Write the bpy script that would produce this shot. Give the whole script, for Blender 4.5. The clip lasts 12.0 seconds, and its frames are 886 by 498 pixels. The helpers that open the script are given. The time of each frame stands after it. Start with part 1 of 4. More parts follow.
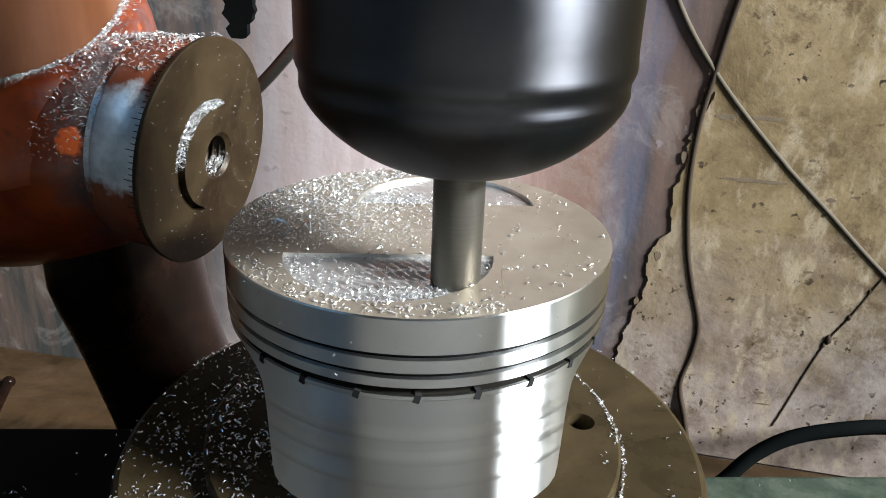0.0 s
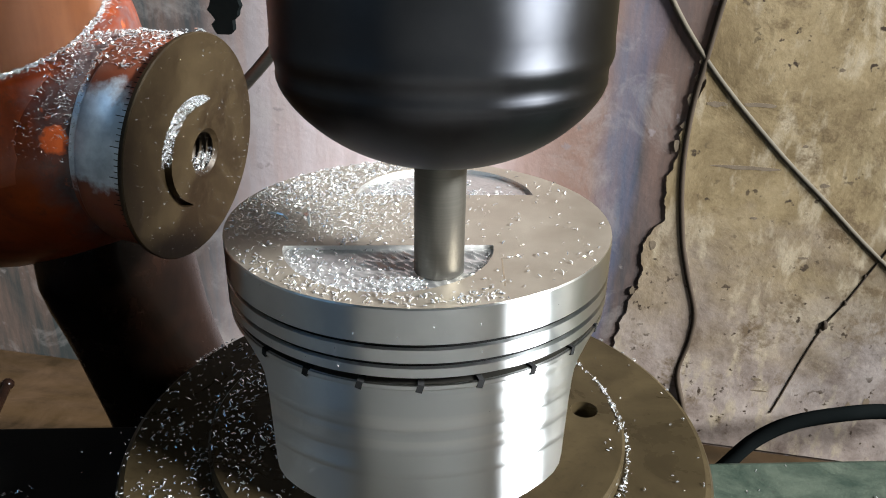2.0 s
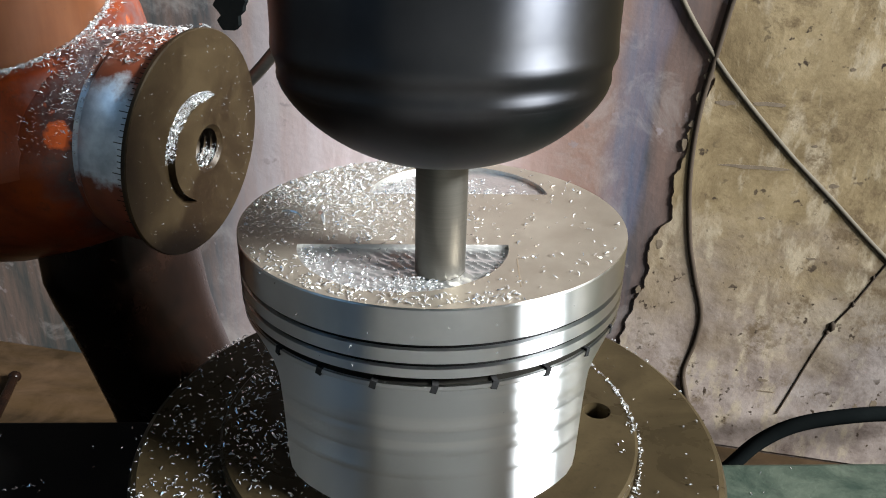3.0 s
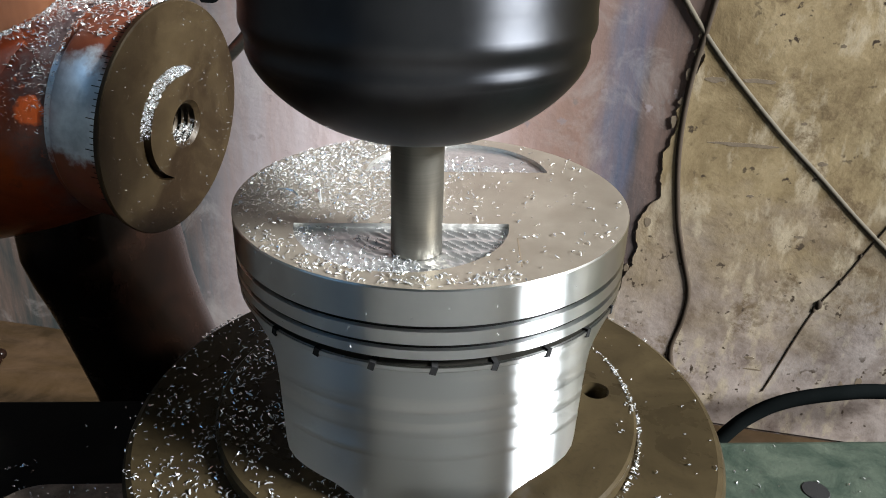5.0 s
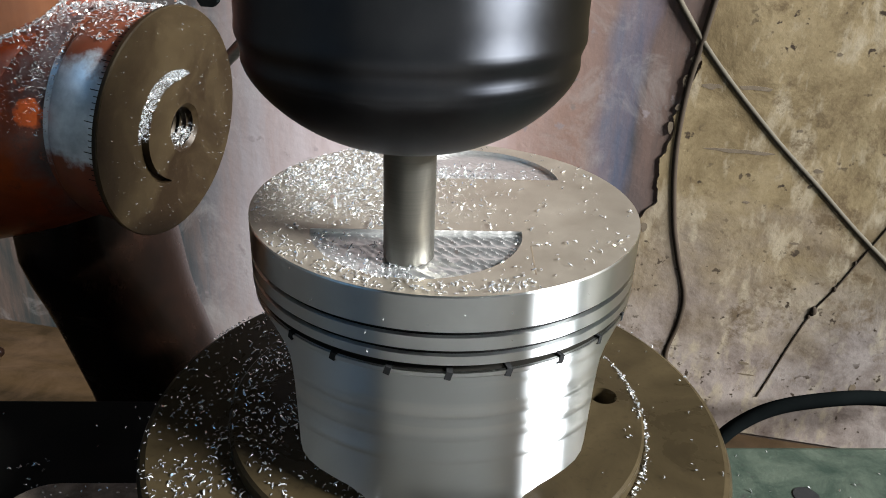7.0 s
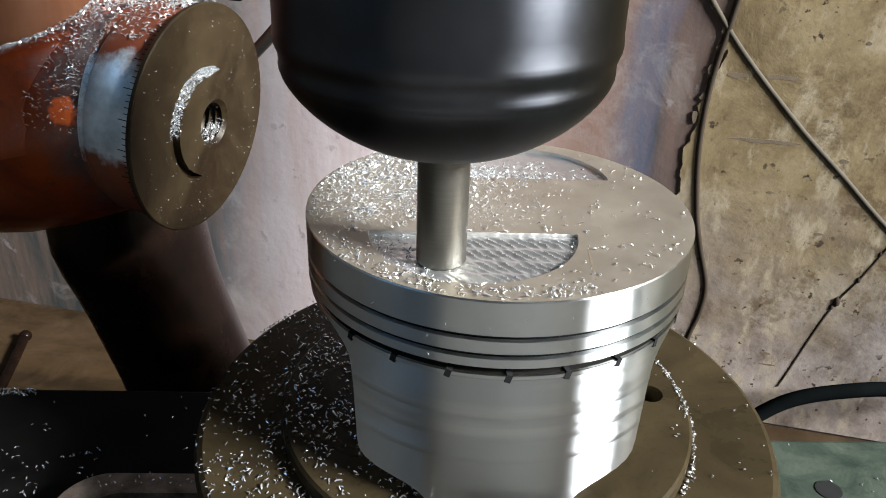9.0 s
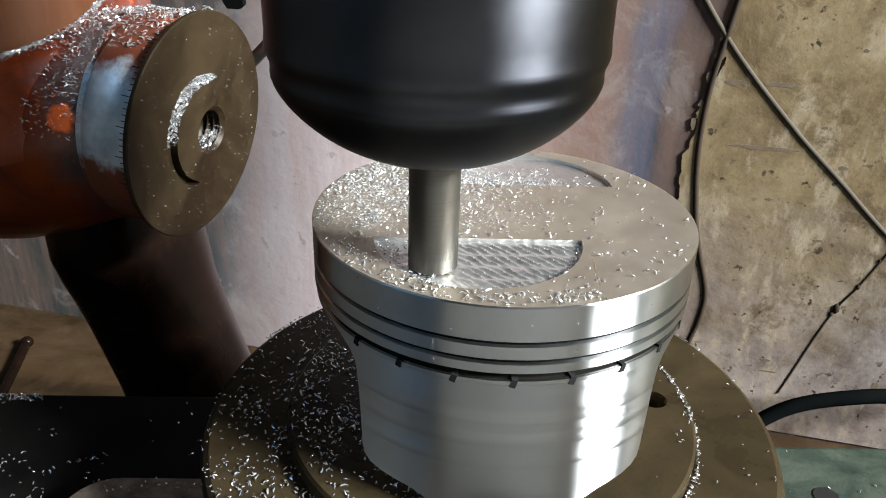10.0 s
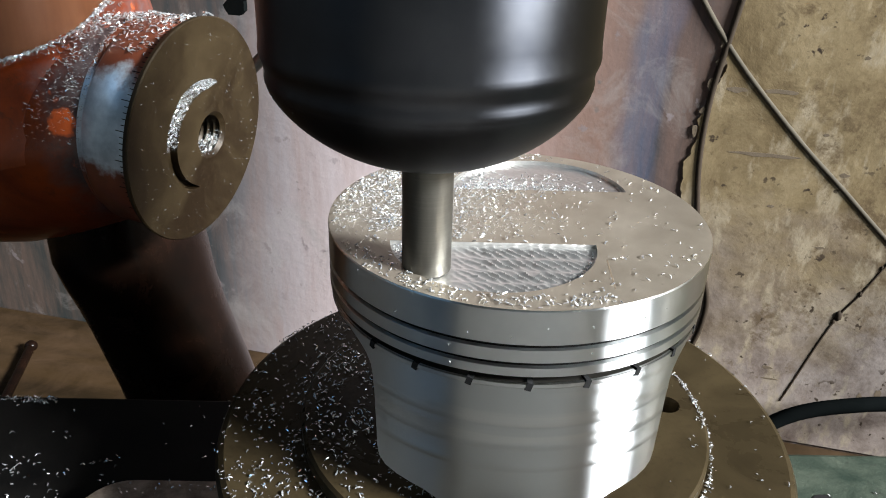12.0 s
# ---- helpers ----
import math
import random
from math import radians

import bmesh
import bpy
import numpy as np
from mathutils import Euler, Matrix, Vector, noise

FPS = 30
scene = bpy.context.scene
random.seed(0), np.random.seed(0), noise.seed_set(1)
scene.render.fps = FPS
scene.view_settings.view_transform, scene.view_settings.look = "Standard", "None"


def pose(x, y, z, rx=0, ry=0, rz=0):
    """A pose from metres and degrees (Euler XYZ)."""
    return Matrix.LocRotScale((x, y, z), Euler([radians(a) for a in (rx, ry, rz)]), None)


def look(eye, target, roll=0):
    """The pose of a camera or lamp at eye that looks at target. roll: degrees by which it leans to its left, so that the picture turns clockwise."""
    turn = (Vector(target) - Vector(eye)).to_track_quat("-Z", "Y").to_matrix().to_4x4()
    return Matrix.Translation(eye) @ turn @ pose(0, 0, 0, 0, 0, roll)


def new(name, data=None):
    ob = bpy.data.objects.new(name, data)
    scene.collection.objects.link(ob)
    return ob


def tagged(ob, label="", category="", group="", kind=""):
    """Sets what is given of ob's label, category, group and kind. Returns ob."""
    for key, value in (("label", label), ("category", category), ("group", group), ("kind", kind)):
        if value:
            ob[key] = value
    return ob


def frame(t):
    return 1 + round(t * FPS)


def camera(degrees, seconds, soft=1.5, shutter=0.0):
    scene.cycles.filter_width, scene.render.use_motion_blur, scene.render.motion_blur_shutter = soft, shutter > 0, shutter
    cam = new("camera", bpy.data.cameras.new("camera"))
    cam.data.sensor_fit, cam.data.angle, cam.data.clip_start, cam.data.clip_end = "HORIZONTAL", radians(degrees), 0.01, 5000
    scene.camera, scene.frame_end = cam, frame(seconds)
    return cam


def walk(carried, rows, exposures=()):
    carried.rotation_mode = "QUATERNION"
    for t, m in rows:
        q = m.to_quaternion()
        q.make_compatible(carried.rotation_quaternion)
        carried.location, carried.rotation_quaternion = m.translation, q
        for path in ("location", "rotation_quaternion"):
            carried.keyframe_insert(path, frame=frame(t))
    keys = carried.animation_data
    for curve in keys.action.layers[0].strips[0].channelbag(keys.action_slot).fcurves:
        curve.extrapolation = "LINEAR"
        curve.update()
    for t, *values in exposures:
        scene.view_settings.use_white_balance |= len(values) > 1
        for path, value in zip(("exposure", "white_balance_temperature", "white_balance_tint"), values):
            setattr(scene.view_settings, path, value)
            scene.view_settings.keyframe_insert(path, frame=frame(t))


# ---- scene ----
cam = camera(60.0, 12.0, soft=1.0)
CAMERA_ROWS = [
    (0, pose(0.0233, -0.1602, 0.0651, 66.40, -1.95, 12.02)),
    (0.5, pose(0.0251, -0.1597, 0.0654, 66.14, -1.74, 12.20)),
    (1, pose(0.0261, -0.1594, 0.0655, 66.20, -1.58, 12.24)),
    (1.5, pose(0.0259, -0.1603, 0.0648, 66.14, -1.86, 11.48)),
    (2, pose(0.0267, -0.1599, 0.0642, 66.05, -0.89, 11.58)),
    (2.5, pose(0.0264, -0.1588, 0.0648, 65.84, -0.97, 12.49)),
    (3, pose(0.0277, -0.1585, 0.0645, 65.74, -1.12, 12.32)),
    (5, pose(0.0301, -0.1551, 0.0638, 64.02, -1.44, 11.85)),
    (5.5, pose(0.0304, -0.1547, 0.0648, 63.86, -1.55, 12.25)),
    (6, pose(0.0312, -0.1559, 0.0647, 64.33, -1.63, 12.42)),
    (6.5, pose(0.0325, -0.1572, 0.0644, 64.62, -1.71, 11.73)),
    (7, pose(0.0318, -0.1562, 0.0657, 64.10, -1.96, 12.06)),
    (9, pose(0.0285, -0.1564, 0.0700, 62.69, -1.67, 13.27)),
    (9.5, pose(0.0295, -0.1572, 0.0705, 63.00, -1.71, 13.42)),
    (10, pose(0.0310, -0.1570, 0.0704, 63.20, -1.58, 13.51)),
    (10.5, pose(0.0311, -0.1577, 0.0702, 63.40, -1.79, 13.48)),
    (11, pose(0.0323, -0.1570, 0.0700, 63.43, -1.50, 13.83)),
    (11.5, pose(0.0326, -0.1572, 0.0704, 63.61, -1.66, 13.83)),
    (12, pose(0.0337, -0.1577, 0.0703, 63.71, -1.58, 13.99)),
]
walk(cam, CAMERA_ROWS, [(0, 0.20), (1.5, 0.32), (3, 0.25), (5, 0.16), (7, 0.15), (9, 0.12), (10, 0.10), (12, 0.10)])

# ---------------------------------------------------------------- light
scene.view_settings.exposure = 0.0
world = bpy.data.worlds.new("workshop_sky")
scene.world = world
world.use_nodes = True
_n = world.node_tree.nodes
_sky = _n.new("ShaderNodeTexSky")
_sky.sky_type, _sky.sun_disc = "NISHITA", False
_sky.sun_elevation, _sky.sun_rotation = radians(28), radians(97)
world.node_tree.links.new(_sky.outputs[0], _n["Background"].inputs[0])
_n["Background"].inputs[1].default_value = 0.006


def window_lamp(name, eye, target, w, h, watts, colour):
    data = bpy.data.lights.new(name, "AREA")
    data.shape, data.size, data.size_y, data.energy, data.color = "RECTANGLE", w, h, watts, colour
    ob = new(name, data)
    ob.matrix_world = look(eye, target)
    return ob


# daylight in the wide high window to the east, and faint sky light in the west one
window_lamp("window_light_east", (3.42, -0.70, 1.88), (0, 0, 0), 1.25, 0.5, 745, (0.93, 0.97, 1.0))
window_lamp("window_light_west", (-2.06, -1.50, 2.20), (0, 0, 0), 2.4, 0.8, 7.5, (0.24, 0.56, 1.0))

# ---------------------------------------------------------------- materials


def material(name, build, rough=0.5, metal=0.0, gloss=0.5):
    mat = bpy.data.materials.new(name)
    mat.use_nodes = True
    tree = mat.node_tree
    bsdf = tree.nodes["Principled BSDF"]
    bsdf.inputs["Roughness"].default_value, bsdf.inputs["Metallic"].default_value = rough, metal
    bsdf.inputs["Specular IOR Level"].default_value = gloss
    build(Nodes(tree, bsdf))
    return mat


class Nodes:
    """Short hand for wiring a node tree."""

    def __init__(self, tree, bsdf):
        self.tree, self.bsdf = tree, bsdf
        self.co = tree.nodes.new("ShaderNodeTexCoord").outputs["Object"]

    def link(self, a, b):
        self.tree.links.new(a, b)

    def mapped(self, scale=(1, 1, 1), turn=(0, 0, 0), co=None):
        n = self.tree.nodes.new("ShaderNodeMapping")
        n.inputs["Scale"].default_value = scale
        n.inputs["Rotation"].default_value = [radians(a) for a in turn]
        self.link(co or self.co, n.inputs["Vector"])
        return n.outputs[0]

    def noise(self, scale, detail=4, rough=0.6, co=None, warp=0.0):
        n = self.tree.nodes.new("ShaderNodeTexNoise")
        n.inputs["Scale"].default_value, n.inputs["Detail"].default_value = scale, detail
        n.inputs["Roughness"].default_value, n.inputs["Distortion"].default_value = rough, warp
        self.link(co or self.co, n.inputs["Vector"])
        return n.outputs["Fac"]

    def spots(self, scale, co=None):
        n = self.tree.nodes.new("ShaderNodeTexVoronoi")
        n.inputs["Scale"].default_value = scale
        self.link(co or self.co, n.inputs["Vector"])
        return n.outputs["Distance"]

    def spot(self, at, radius, rag):
        """1 within a ragged round patch about a point, 0 outside."""
        d = self.tree.nodes.new("ShaderNodeVectorMath")
        d.operation = "DISTANCE"
        self.link(self.co, d.inputs[0])
        d.inputs[1].default_value = at
        r = self.maths("ADD", d.outputs["Value"], self.maths("MULTIPLY", self.maths("SUBTRACT", self.noise(rag, 4, 0.6), 0.5), radius * 1.2))
        return self.ramp(self.maths("DIVIDE", r, radius * 2), (0.42, 1.0), (0.56, 0.0))

    def ramp(self, fac, *stops):
        n = self.tree.nodes.new("ShaderNodeValToRGB")
        e = n.color_ramp.elements
        while len(e) < len(stops):
            e.new(0.5)
        for k, (at, col) in enumerate(stops):
            e[k].position = at
            e[k].color = (*col, 1) if isinstance(col, tuple) else (col, col, col, 1)
        self.link(fac, n.inputs["Fac"])
        return n.outputs["Color"]

    def mix(self, fac, a, b, kind="MIX"):
        n = self.tree.nodes.new("ShaderNodeMixRGB")
        n.blend_type = kind
        for key, v in (("Fac", fac), ("Color1", a), ("Color2", b)):
            if isinstance(v, (int, float)):
                n.inputs[key].default_value = v if key == "Fac" else (v, v, v, 1)
            elif isinstance(v, tuple):
                n.inputs[key].default_value = (*v, 1)
            else:
                self.link(v, n.inputs[key])
        return n.outputs[0]

    def maths(self, op, a, b=0.0):
        n = self.tree.nodes.new("ShaderNodeMath")
        n.operation = op
        for k, v in enumerate((a, b)):
            if isinstance(v, (int, float)):
                n.inputs[k].default_value = v
            else:
                self.link(v, n.inputs[k])
        return n.outputs[0]

    def axis(self, which, co=None):
        n = self.tree.nodes.new("ShaderNodeSeparateXYZ")
        self.link(co or self.co, n.inputs[0])
        return n.outputs[which]

    def random(self):
        return self.tree.nodes.new("ShaderNodeNewGeometry").outputs["Random Per Island"]

    def colour(self, c):
        self.put("Base Color", c)

    def put(self, key, c):
        if isinstance(c, tuple):
            self.bsdf.inputs[key].default_value = (*c, 1)
        elif isinstance(c, (int, float)):
            self.bsdf.inputs[key].default_value = c
        else:
            self.link(c, self.bsdf.inputs[key])

    def brushed(self, colour, rough, amount):
        """Bare metal with grooves round the z axis, which stretch the gloss upright."""
        g = self.tree.nodes.new("ShaderNodeBsdfAnisotropic")
        g.distribution = "BECKMANN"
        t = self.tree.nodes.new("ShaderNodeTangent")
        t.direction_type, t.axis = "RADIAL", "Z"
        self.link(t.outputs[0], g.inputs["Tangent"])
        g.inputs["Anisotropy"].default_value = amount
        g.inputs["Rotation"].default_value = 0.0
        self.link(colour, g.inputs["Color"])
        self.link(rough, g.inputs["Roughness"])
        out = next(k for k in self.tree.nodes if k.type == "OUTPUT_MATERIAL")
        self.link(g.outputs[0], out.inputs["Surface"])
        self.bsdf = g

    def edge_gloss(self, ior):
        n = self.tree.nodes.new("ShaderNodeFresnel")
        n.inputs["IOR"].default_value = ior
        return n.outputs[0]

    def bump(self, height, metres, strength=1.0):
        n = self.tree.nodes.new("ShaderNodeBump")
        n.inputs["Distance"].default_value, n.inputs["Strength"].default_value = metres, strength
        self.link(height, n.inputs["Height"])
        self.link(n.outputs[0], self.bsdf.inputs["Normal"])


def m_turned(n):
    lines = n.noise(1.0, 3, 0.6, n.mapped((60, 60, 5200)))
    soft = n.noise(90, 3)
    c = n.mix(n.ramp(soft, (0.35, 0.0), (0.7, 1.0)), (0.70, 0.715, 0.715), (0.77, 0.78, 0.775))
    n.brushed(c, n.ramp(soft, (0.3, 0.37), (0.7, 0.395)), 0.69)
    n.bump(lines, 0.00002, 0.3)


def m_skirt(n):
    lines = n.noise(1.0, 3, 0.6, n.mapped((30, 30, 3500)))
    bands = n.noise(1.0, 2, 0.5, n.mapped((9, 9, 280)))
    rubbed = n.ramp(bands, (0.56, 0.0), (0.66, 1.0))
    c = n.mix(rubbed, (0.71, 0.725, 0.725), (0.78, 0.785, 0.775))
    n.brushed(c, n.mix(rubbed, 0.415, 0.375), 0.70)
    n.bump(lines, 0.00002, 0.3)


def m_crown(n):
    fine = n.noise(2600, 3)
    dull = n.noise(60, 5, 0.65)
    n.colour(n.mix(n.ramp(dull, (0.35, 0.0), (0.7, 1.0)), (0.31, 0.266, 0.208), (0.41, 0.358, 0.29)))
    n.put("Roughness", n.ramp(dull, (0.3, 0.34), (0.75, 0.5)))
    n.bump(fine, 0.00003, 0.5)


def m_milled(n):
    n.colour(n.mix(n.noise(1200, 2), (0.60, 0.59, 0.57), (0.74, 0.73, 0.71)))
    n.put("Roughness", n.ramp(n.noise(900, 2), (0.3, 0.28), (0.7, 0.40)))


def m_chip(n):
    n.colour(n.mix(n.random(), (0.70, 0.72, 0.73), (0.93, 0.94, 0.94)))


def m_steel_dark(n):
    lines = n.noise(1.0, 3, 0.6, n.mapped((30, 30, 2600)))
    stain = n.noise(45, 4)
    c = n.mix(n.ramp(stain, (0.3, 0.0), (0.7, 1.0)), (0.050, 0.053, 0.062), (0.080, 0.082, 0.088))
    # edge sheen put into the gloss colour, rising at grazing view
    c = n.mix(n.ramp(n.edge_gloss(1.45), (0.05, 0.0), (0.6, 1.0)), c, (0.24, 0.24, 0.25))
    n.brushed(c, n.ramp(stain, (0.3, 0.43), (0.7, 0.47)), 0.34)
    n.bump(lines, 0.00002, 0.2)


def m_steel_tool(n):
    lines = n.noise(1.0, 3, 0.6, n.mapped((30, 30, 2600)))
    n.colour(n.mix(lines, (0.10, 0.097, 0.084), (0.16, 0.15, 0.13)))
    n.put("Roughness", n.ramp(n.noise(60, 3), (0.3, 0.44), (0.7, 0.52)))


def m_steel_brown(n):
    stain = n.noise(38, 6, 0.65, warp=0.6)
    fine = n.noise(700, 4)
    c = n.mix(n.ramp(stain, (0.36, 0.0), (0.62, 1.0)), (0.013, 0.0075, 0.0032), (0.034, 0.023, 0.0105))
    n.colour(n.mix(n.ramp(fine, (0.55, 0.0), (0.75, 0.6)), c, (0.035, 0.022, 0.012)))
    n.put("Roughness", n.ramp(stain, (0.3, 0.36), (0.7, 0.55)))
    n.put("Metallic", 0.25)
    n.bump(fine, 0.00005, 0.5)


def m_plate(n):
    """Oil-stained turned steel: brown, glossy, mottled."""
    stain = n.noise(38, 6, 0.65, warp=0.6)
    fine = n.noise(700, 4)
    c = n.mix(n.ramp(stain, (0.3, 0.0), (0.72, 1.0)), (0.016, 0.0115, 0.006), (0.044, 0.032, 0.016))
    n.colour(n.mix(n.ramp(fine, (0.55, 0.0), (0.75, 0.6)), c, (0.018, 0.012, 0.007)))
    n.put("Roughness", n.ramp(stain, (0.3, 0.24), (0.7, 0.36)))
    n.bump(fine, 0.00005, 0.4)


def m_steel_bright(n):
    """Dial steel rubbed bright over a patch, its blue sky sheen put into the colour, brown with old paint elsewhere."""
    stain = n.noise(170, 5)
    c = n.mix(n.ramp(stain, (0.35, 0.0), (0.65, 1.0)), (0.40, 0.47, 0.53), (0.70, 0.78, 0.83))
    h = n.maths("ADD", n.axis(2), n.maths("MULTIPLY", n.maths("SUBTRACT", n.noise(110, 5, 0.65), 0.5), 0.022))
    patch = n.ramp(n.maths("MULTIPLY", n.maths("ADD", h, 0.03), 16.0), (0.38, 0.0), (0.45, 1.0), (0.76, 1.0), (0.84, 0.0))
    n.colour(n.mix(patch, n.mix(n.noise(140, 4), (0.24, 0.055, 0.020), (0.055, 0.024, 0.018)), c))
    n.put("Metallic", n.mix(patch, 0.1, 0.55))
    n.put("Roughness", n.ramp(stain, (0.3, 0.45), (0.7, 0.30)))


# bright orange flake; the sliver of light on it is put into the colour
LIT_FLAKE = (-0.109, 0.0083, 0.0078)


def orange_paint(n):
    worn = n.noise(55, 6, 0.65, warp=0.5)
    c = n.mix(n.ramp(worn, (0.32, 0.0), (0.66, 1.0)), (0.10, 0.015, 0.003), (0.22, 0.038, 0.006))
    c = n.mix(n.ramp(n.noise(130, 5, 0.7), (0.58, 0.0), (0.70, 0.8)), c, (0.05, 0.018, 0.010))
    return worn, n.mix(n.ramp(n.spots(70), (0.03, 0.7), (0.10, 0.0)), c, (0.42, 0.11, 0.035))


def m_orange(n):
    """Paint of the boss, rubbed through to dark metal towards the dial."""
    worn, c = orange_paint(n)
    bare = n.mix(n.ramp(n.noise(300, 4), (0.3, 0.0), (0.7, 1.0)), (0.034, 0.022, 0.022), (0.085, 0.062, 0.062))
    flake = n.ramp(n.noise(120, 5, 0.6), (0.60, 0.0), (0.66, 0.9))
    bare = n.mix(flake, bare, (0.50, 0.10, 0.025))
    x = n.maths("ADD", n.axis(0), n.maths("MULTIPLY", n.maths("SUBTRACT", n.noise(75, 6, 0.65), 0.5), 0.026))
    edge = n.ramp(n.maths("MULTIPLY", n.maths("ADD", x, 0.15), 16.0), (0.55, 0.0), (0.70, 1.0))
    c = n.mix(edge, c, bare)
    n.colour(n.mix(n.spot(LIT_FLAKE, 0.0034, 400), c, (0.62, 0.11, 0.02)))
    n.put("Roughness", n.mix(edge, n.ramp(worn, (0.3, 0.40), (0.7, 0.26)), 0.36))
    n.bump(n.noise(420, 4), 0.00012, 0.5)


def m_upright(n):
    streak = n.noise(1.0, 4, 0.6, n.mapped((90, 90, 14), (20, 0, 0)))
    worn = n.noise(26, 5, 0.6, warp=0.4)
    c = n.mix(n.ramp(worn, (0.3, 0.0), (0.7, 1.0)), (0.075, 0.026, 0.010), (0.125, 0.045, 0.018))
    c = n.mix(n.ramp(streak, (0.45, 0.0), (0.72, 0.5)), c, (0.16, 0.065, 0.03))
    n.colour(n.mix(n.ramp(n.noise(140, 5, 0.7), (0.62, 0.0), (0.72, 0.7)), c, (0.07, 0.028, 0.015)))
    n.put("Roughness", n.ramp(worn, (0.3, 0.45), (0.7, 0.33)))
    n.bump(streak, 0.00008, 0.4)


def m_casting(n):
    worn = n.noise(40, 6, 0.65, warp=0.4)
    n.colour(n.mix(n.ramp(worn, (0.35, 0.0), (0.7, 1.0)), (0.003, 0.002, 0.0015), (0.011, 0.0045, 0.0025)))
    n.put("Roughness", n.ramp(worn, (0.3, 0.20), (0.7, 0.32)))
    n.bump(n.noise(300, 4), 0.00015, 0.4)


def m_table(n):
    worn = n.noise(30, 6, 0.65, warp=0.4)
    n.colour(n.mix(n.ramp(worn, (0.35, 0.0), (0.7, 1.0)), (0.003, 0.003, 0.003), (0.009, 0.008, 0.007)))
    n.put("Roughness", n.ramp(worn, (0.3, 0.45), (0.7, 0.65)))
    n.bump(n.noise(400, 4), 0.0001, 0.6)


def m_clamp(n):
    worn = n.noise(120, 6, 0.7)
    n.colour(n.mix(n.ramp(worn, (0.35, 0.0), (0.7, 1.0)), (0.10, 0.068, 0.046), (0.36, 0.29, 0.23)))
    n.put("Roughness", 0.55)
    n.bump(n.noise(500, 4), 0.0002, 0.7)


def m_green(n):
    worn = n.noise(60, 6, 0.7, warp=0.6)
    c = n.mix(n.ramp(worn, (0.35, 0.0), (0.68, 1.0)), (0.016, 0.026, 0.019), (0.05, 0.062, 0.046))
    c = n.mix(n.ramp(n.noise(170, 4), (0.60, 0.0), (0.72, 0.8)), c, (0.025, 0.025, 0.022))
    n.colour(c)
    n.put("Roughness", 0.6)
    n.bump(n.noise(260, 5), 0.0005, 0.7)


def m_wall(n):
    """Old limewash: pink, with streaks of brown and blue-grey running down, scuffs, and shade put into the left end."""
    wob = n.noise(9, 4, 0.6)
    x = n.maths("ADD", n.axis(0), n.maths("MULTIPLY", n.maths("SUBTRACT", wob, 0.5), 0.035))
    lean = n.maths("ADD", x, n.maths("MULTIPLY", n.axis(2), -0.10))
    pos = n.maths("MULTIPLY", n.maths("ADD", lean, 0.30), 2.0)
    # the dark stops at the left are shade put into the colour
    c = n.ramp(pos, (0.0, (0.040, 0.045, 0.043)), (0.17, (0.060, 0.062, 0.064)), (0.385, (0.70, 0.595, 0.595)), (0.47, (0.83, 0.70, 0.695)), (0.585, (0.42, 0.305, 0.275)),
               (0.635, (0.25, 0.165, 0.135)), (0.668, (0.20, 0.135, 0.115)), (0.686, (0.115, 0.12, 0.155)),
               (0.712, (0.072, 0.082, 0.118)), (0.722, (0.062, 0.056, 0.058)), (0.80, (0.11, 0.078, 0.06)))
    streak = n.noise(1.0, 5, 0.65, n.mapped((70, 70, 9), (0, 6, 0)))
    c = n.mix(n.ramp(streak, (0.38, 0.6), (0.62, 0.0)), c, n.mix(0.5, c, (0.30, 0.17, 0.12)))
    grime = n.noise(22, 6, 0.7, warp=0.7)
    c = n.mix(n.ramp(grime, (0.52, 0.0), (0.75, 0.55)), c, (0.36, 0.33, 0.31))
    specks = n.mix(1.0, n.ramp(n.noise(120, 4, 0.6), (0.64, 0.0), (0.72, 1.0)), n.ramp(n.noise(26, 2), (0.5, 0.0), (0.6, 1.0)), "MULTIPLY")
    c = n.mix(specks, c, (0.16, 0.14, 0.13))
    flecks = n.mix(1.0, n.ramp(n.noise(75, 5, 0.55), (0.615, 0.0), (0.66, 0.8)), n.ramp(n.noise(11, 2), (0.44, 0.0), (0.54, 1.0)), "MULTIPLY")
    c = n.mix(flecks, c, (0.24, 0.20, 0.20))
    n.colour(c)
    n.put("Roughness", 0.85)
    n.bump(n.noise(150, 6, 0.6), 0.0006, 0.4)


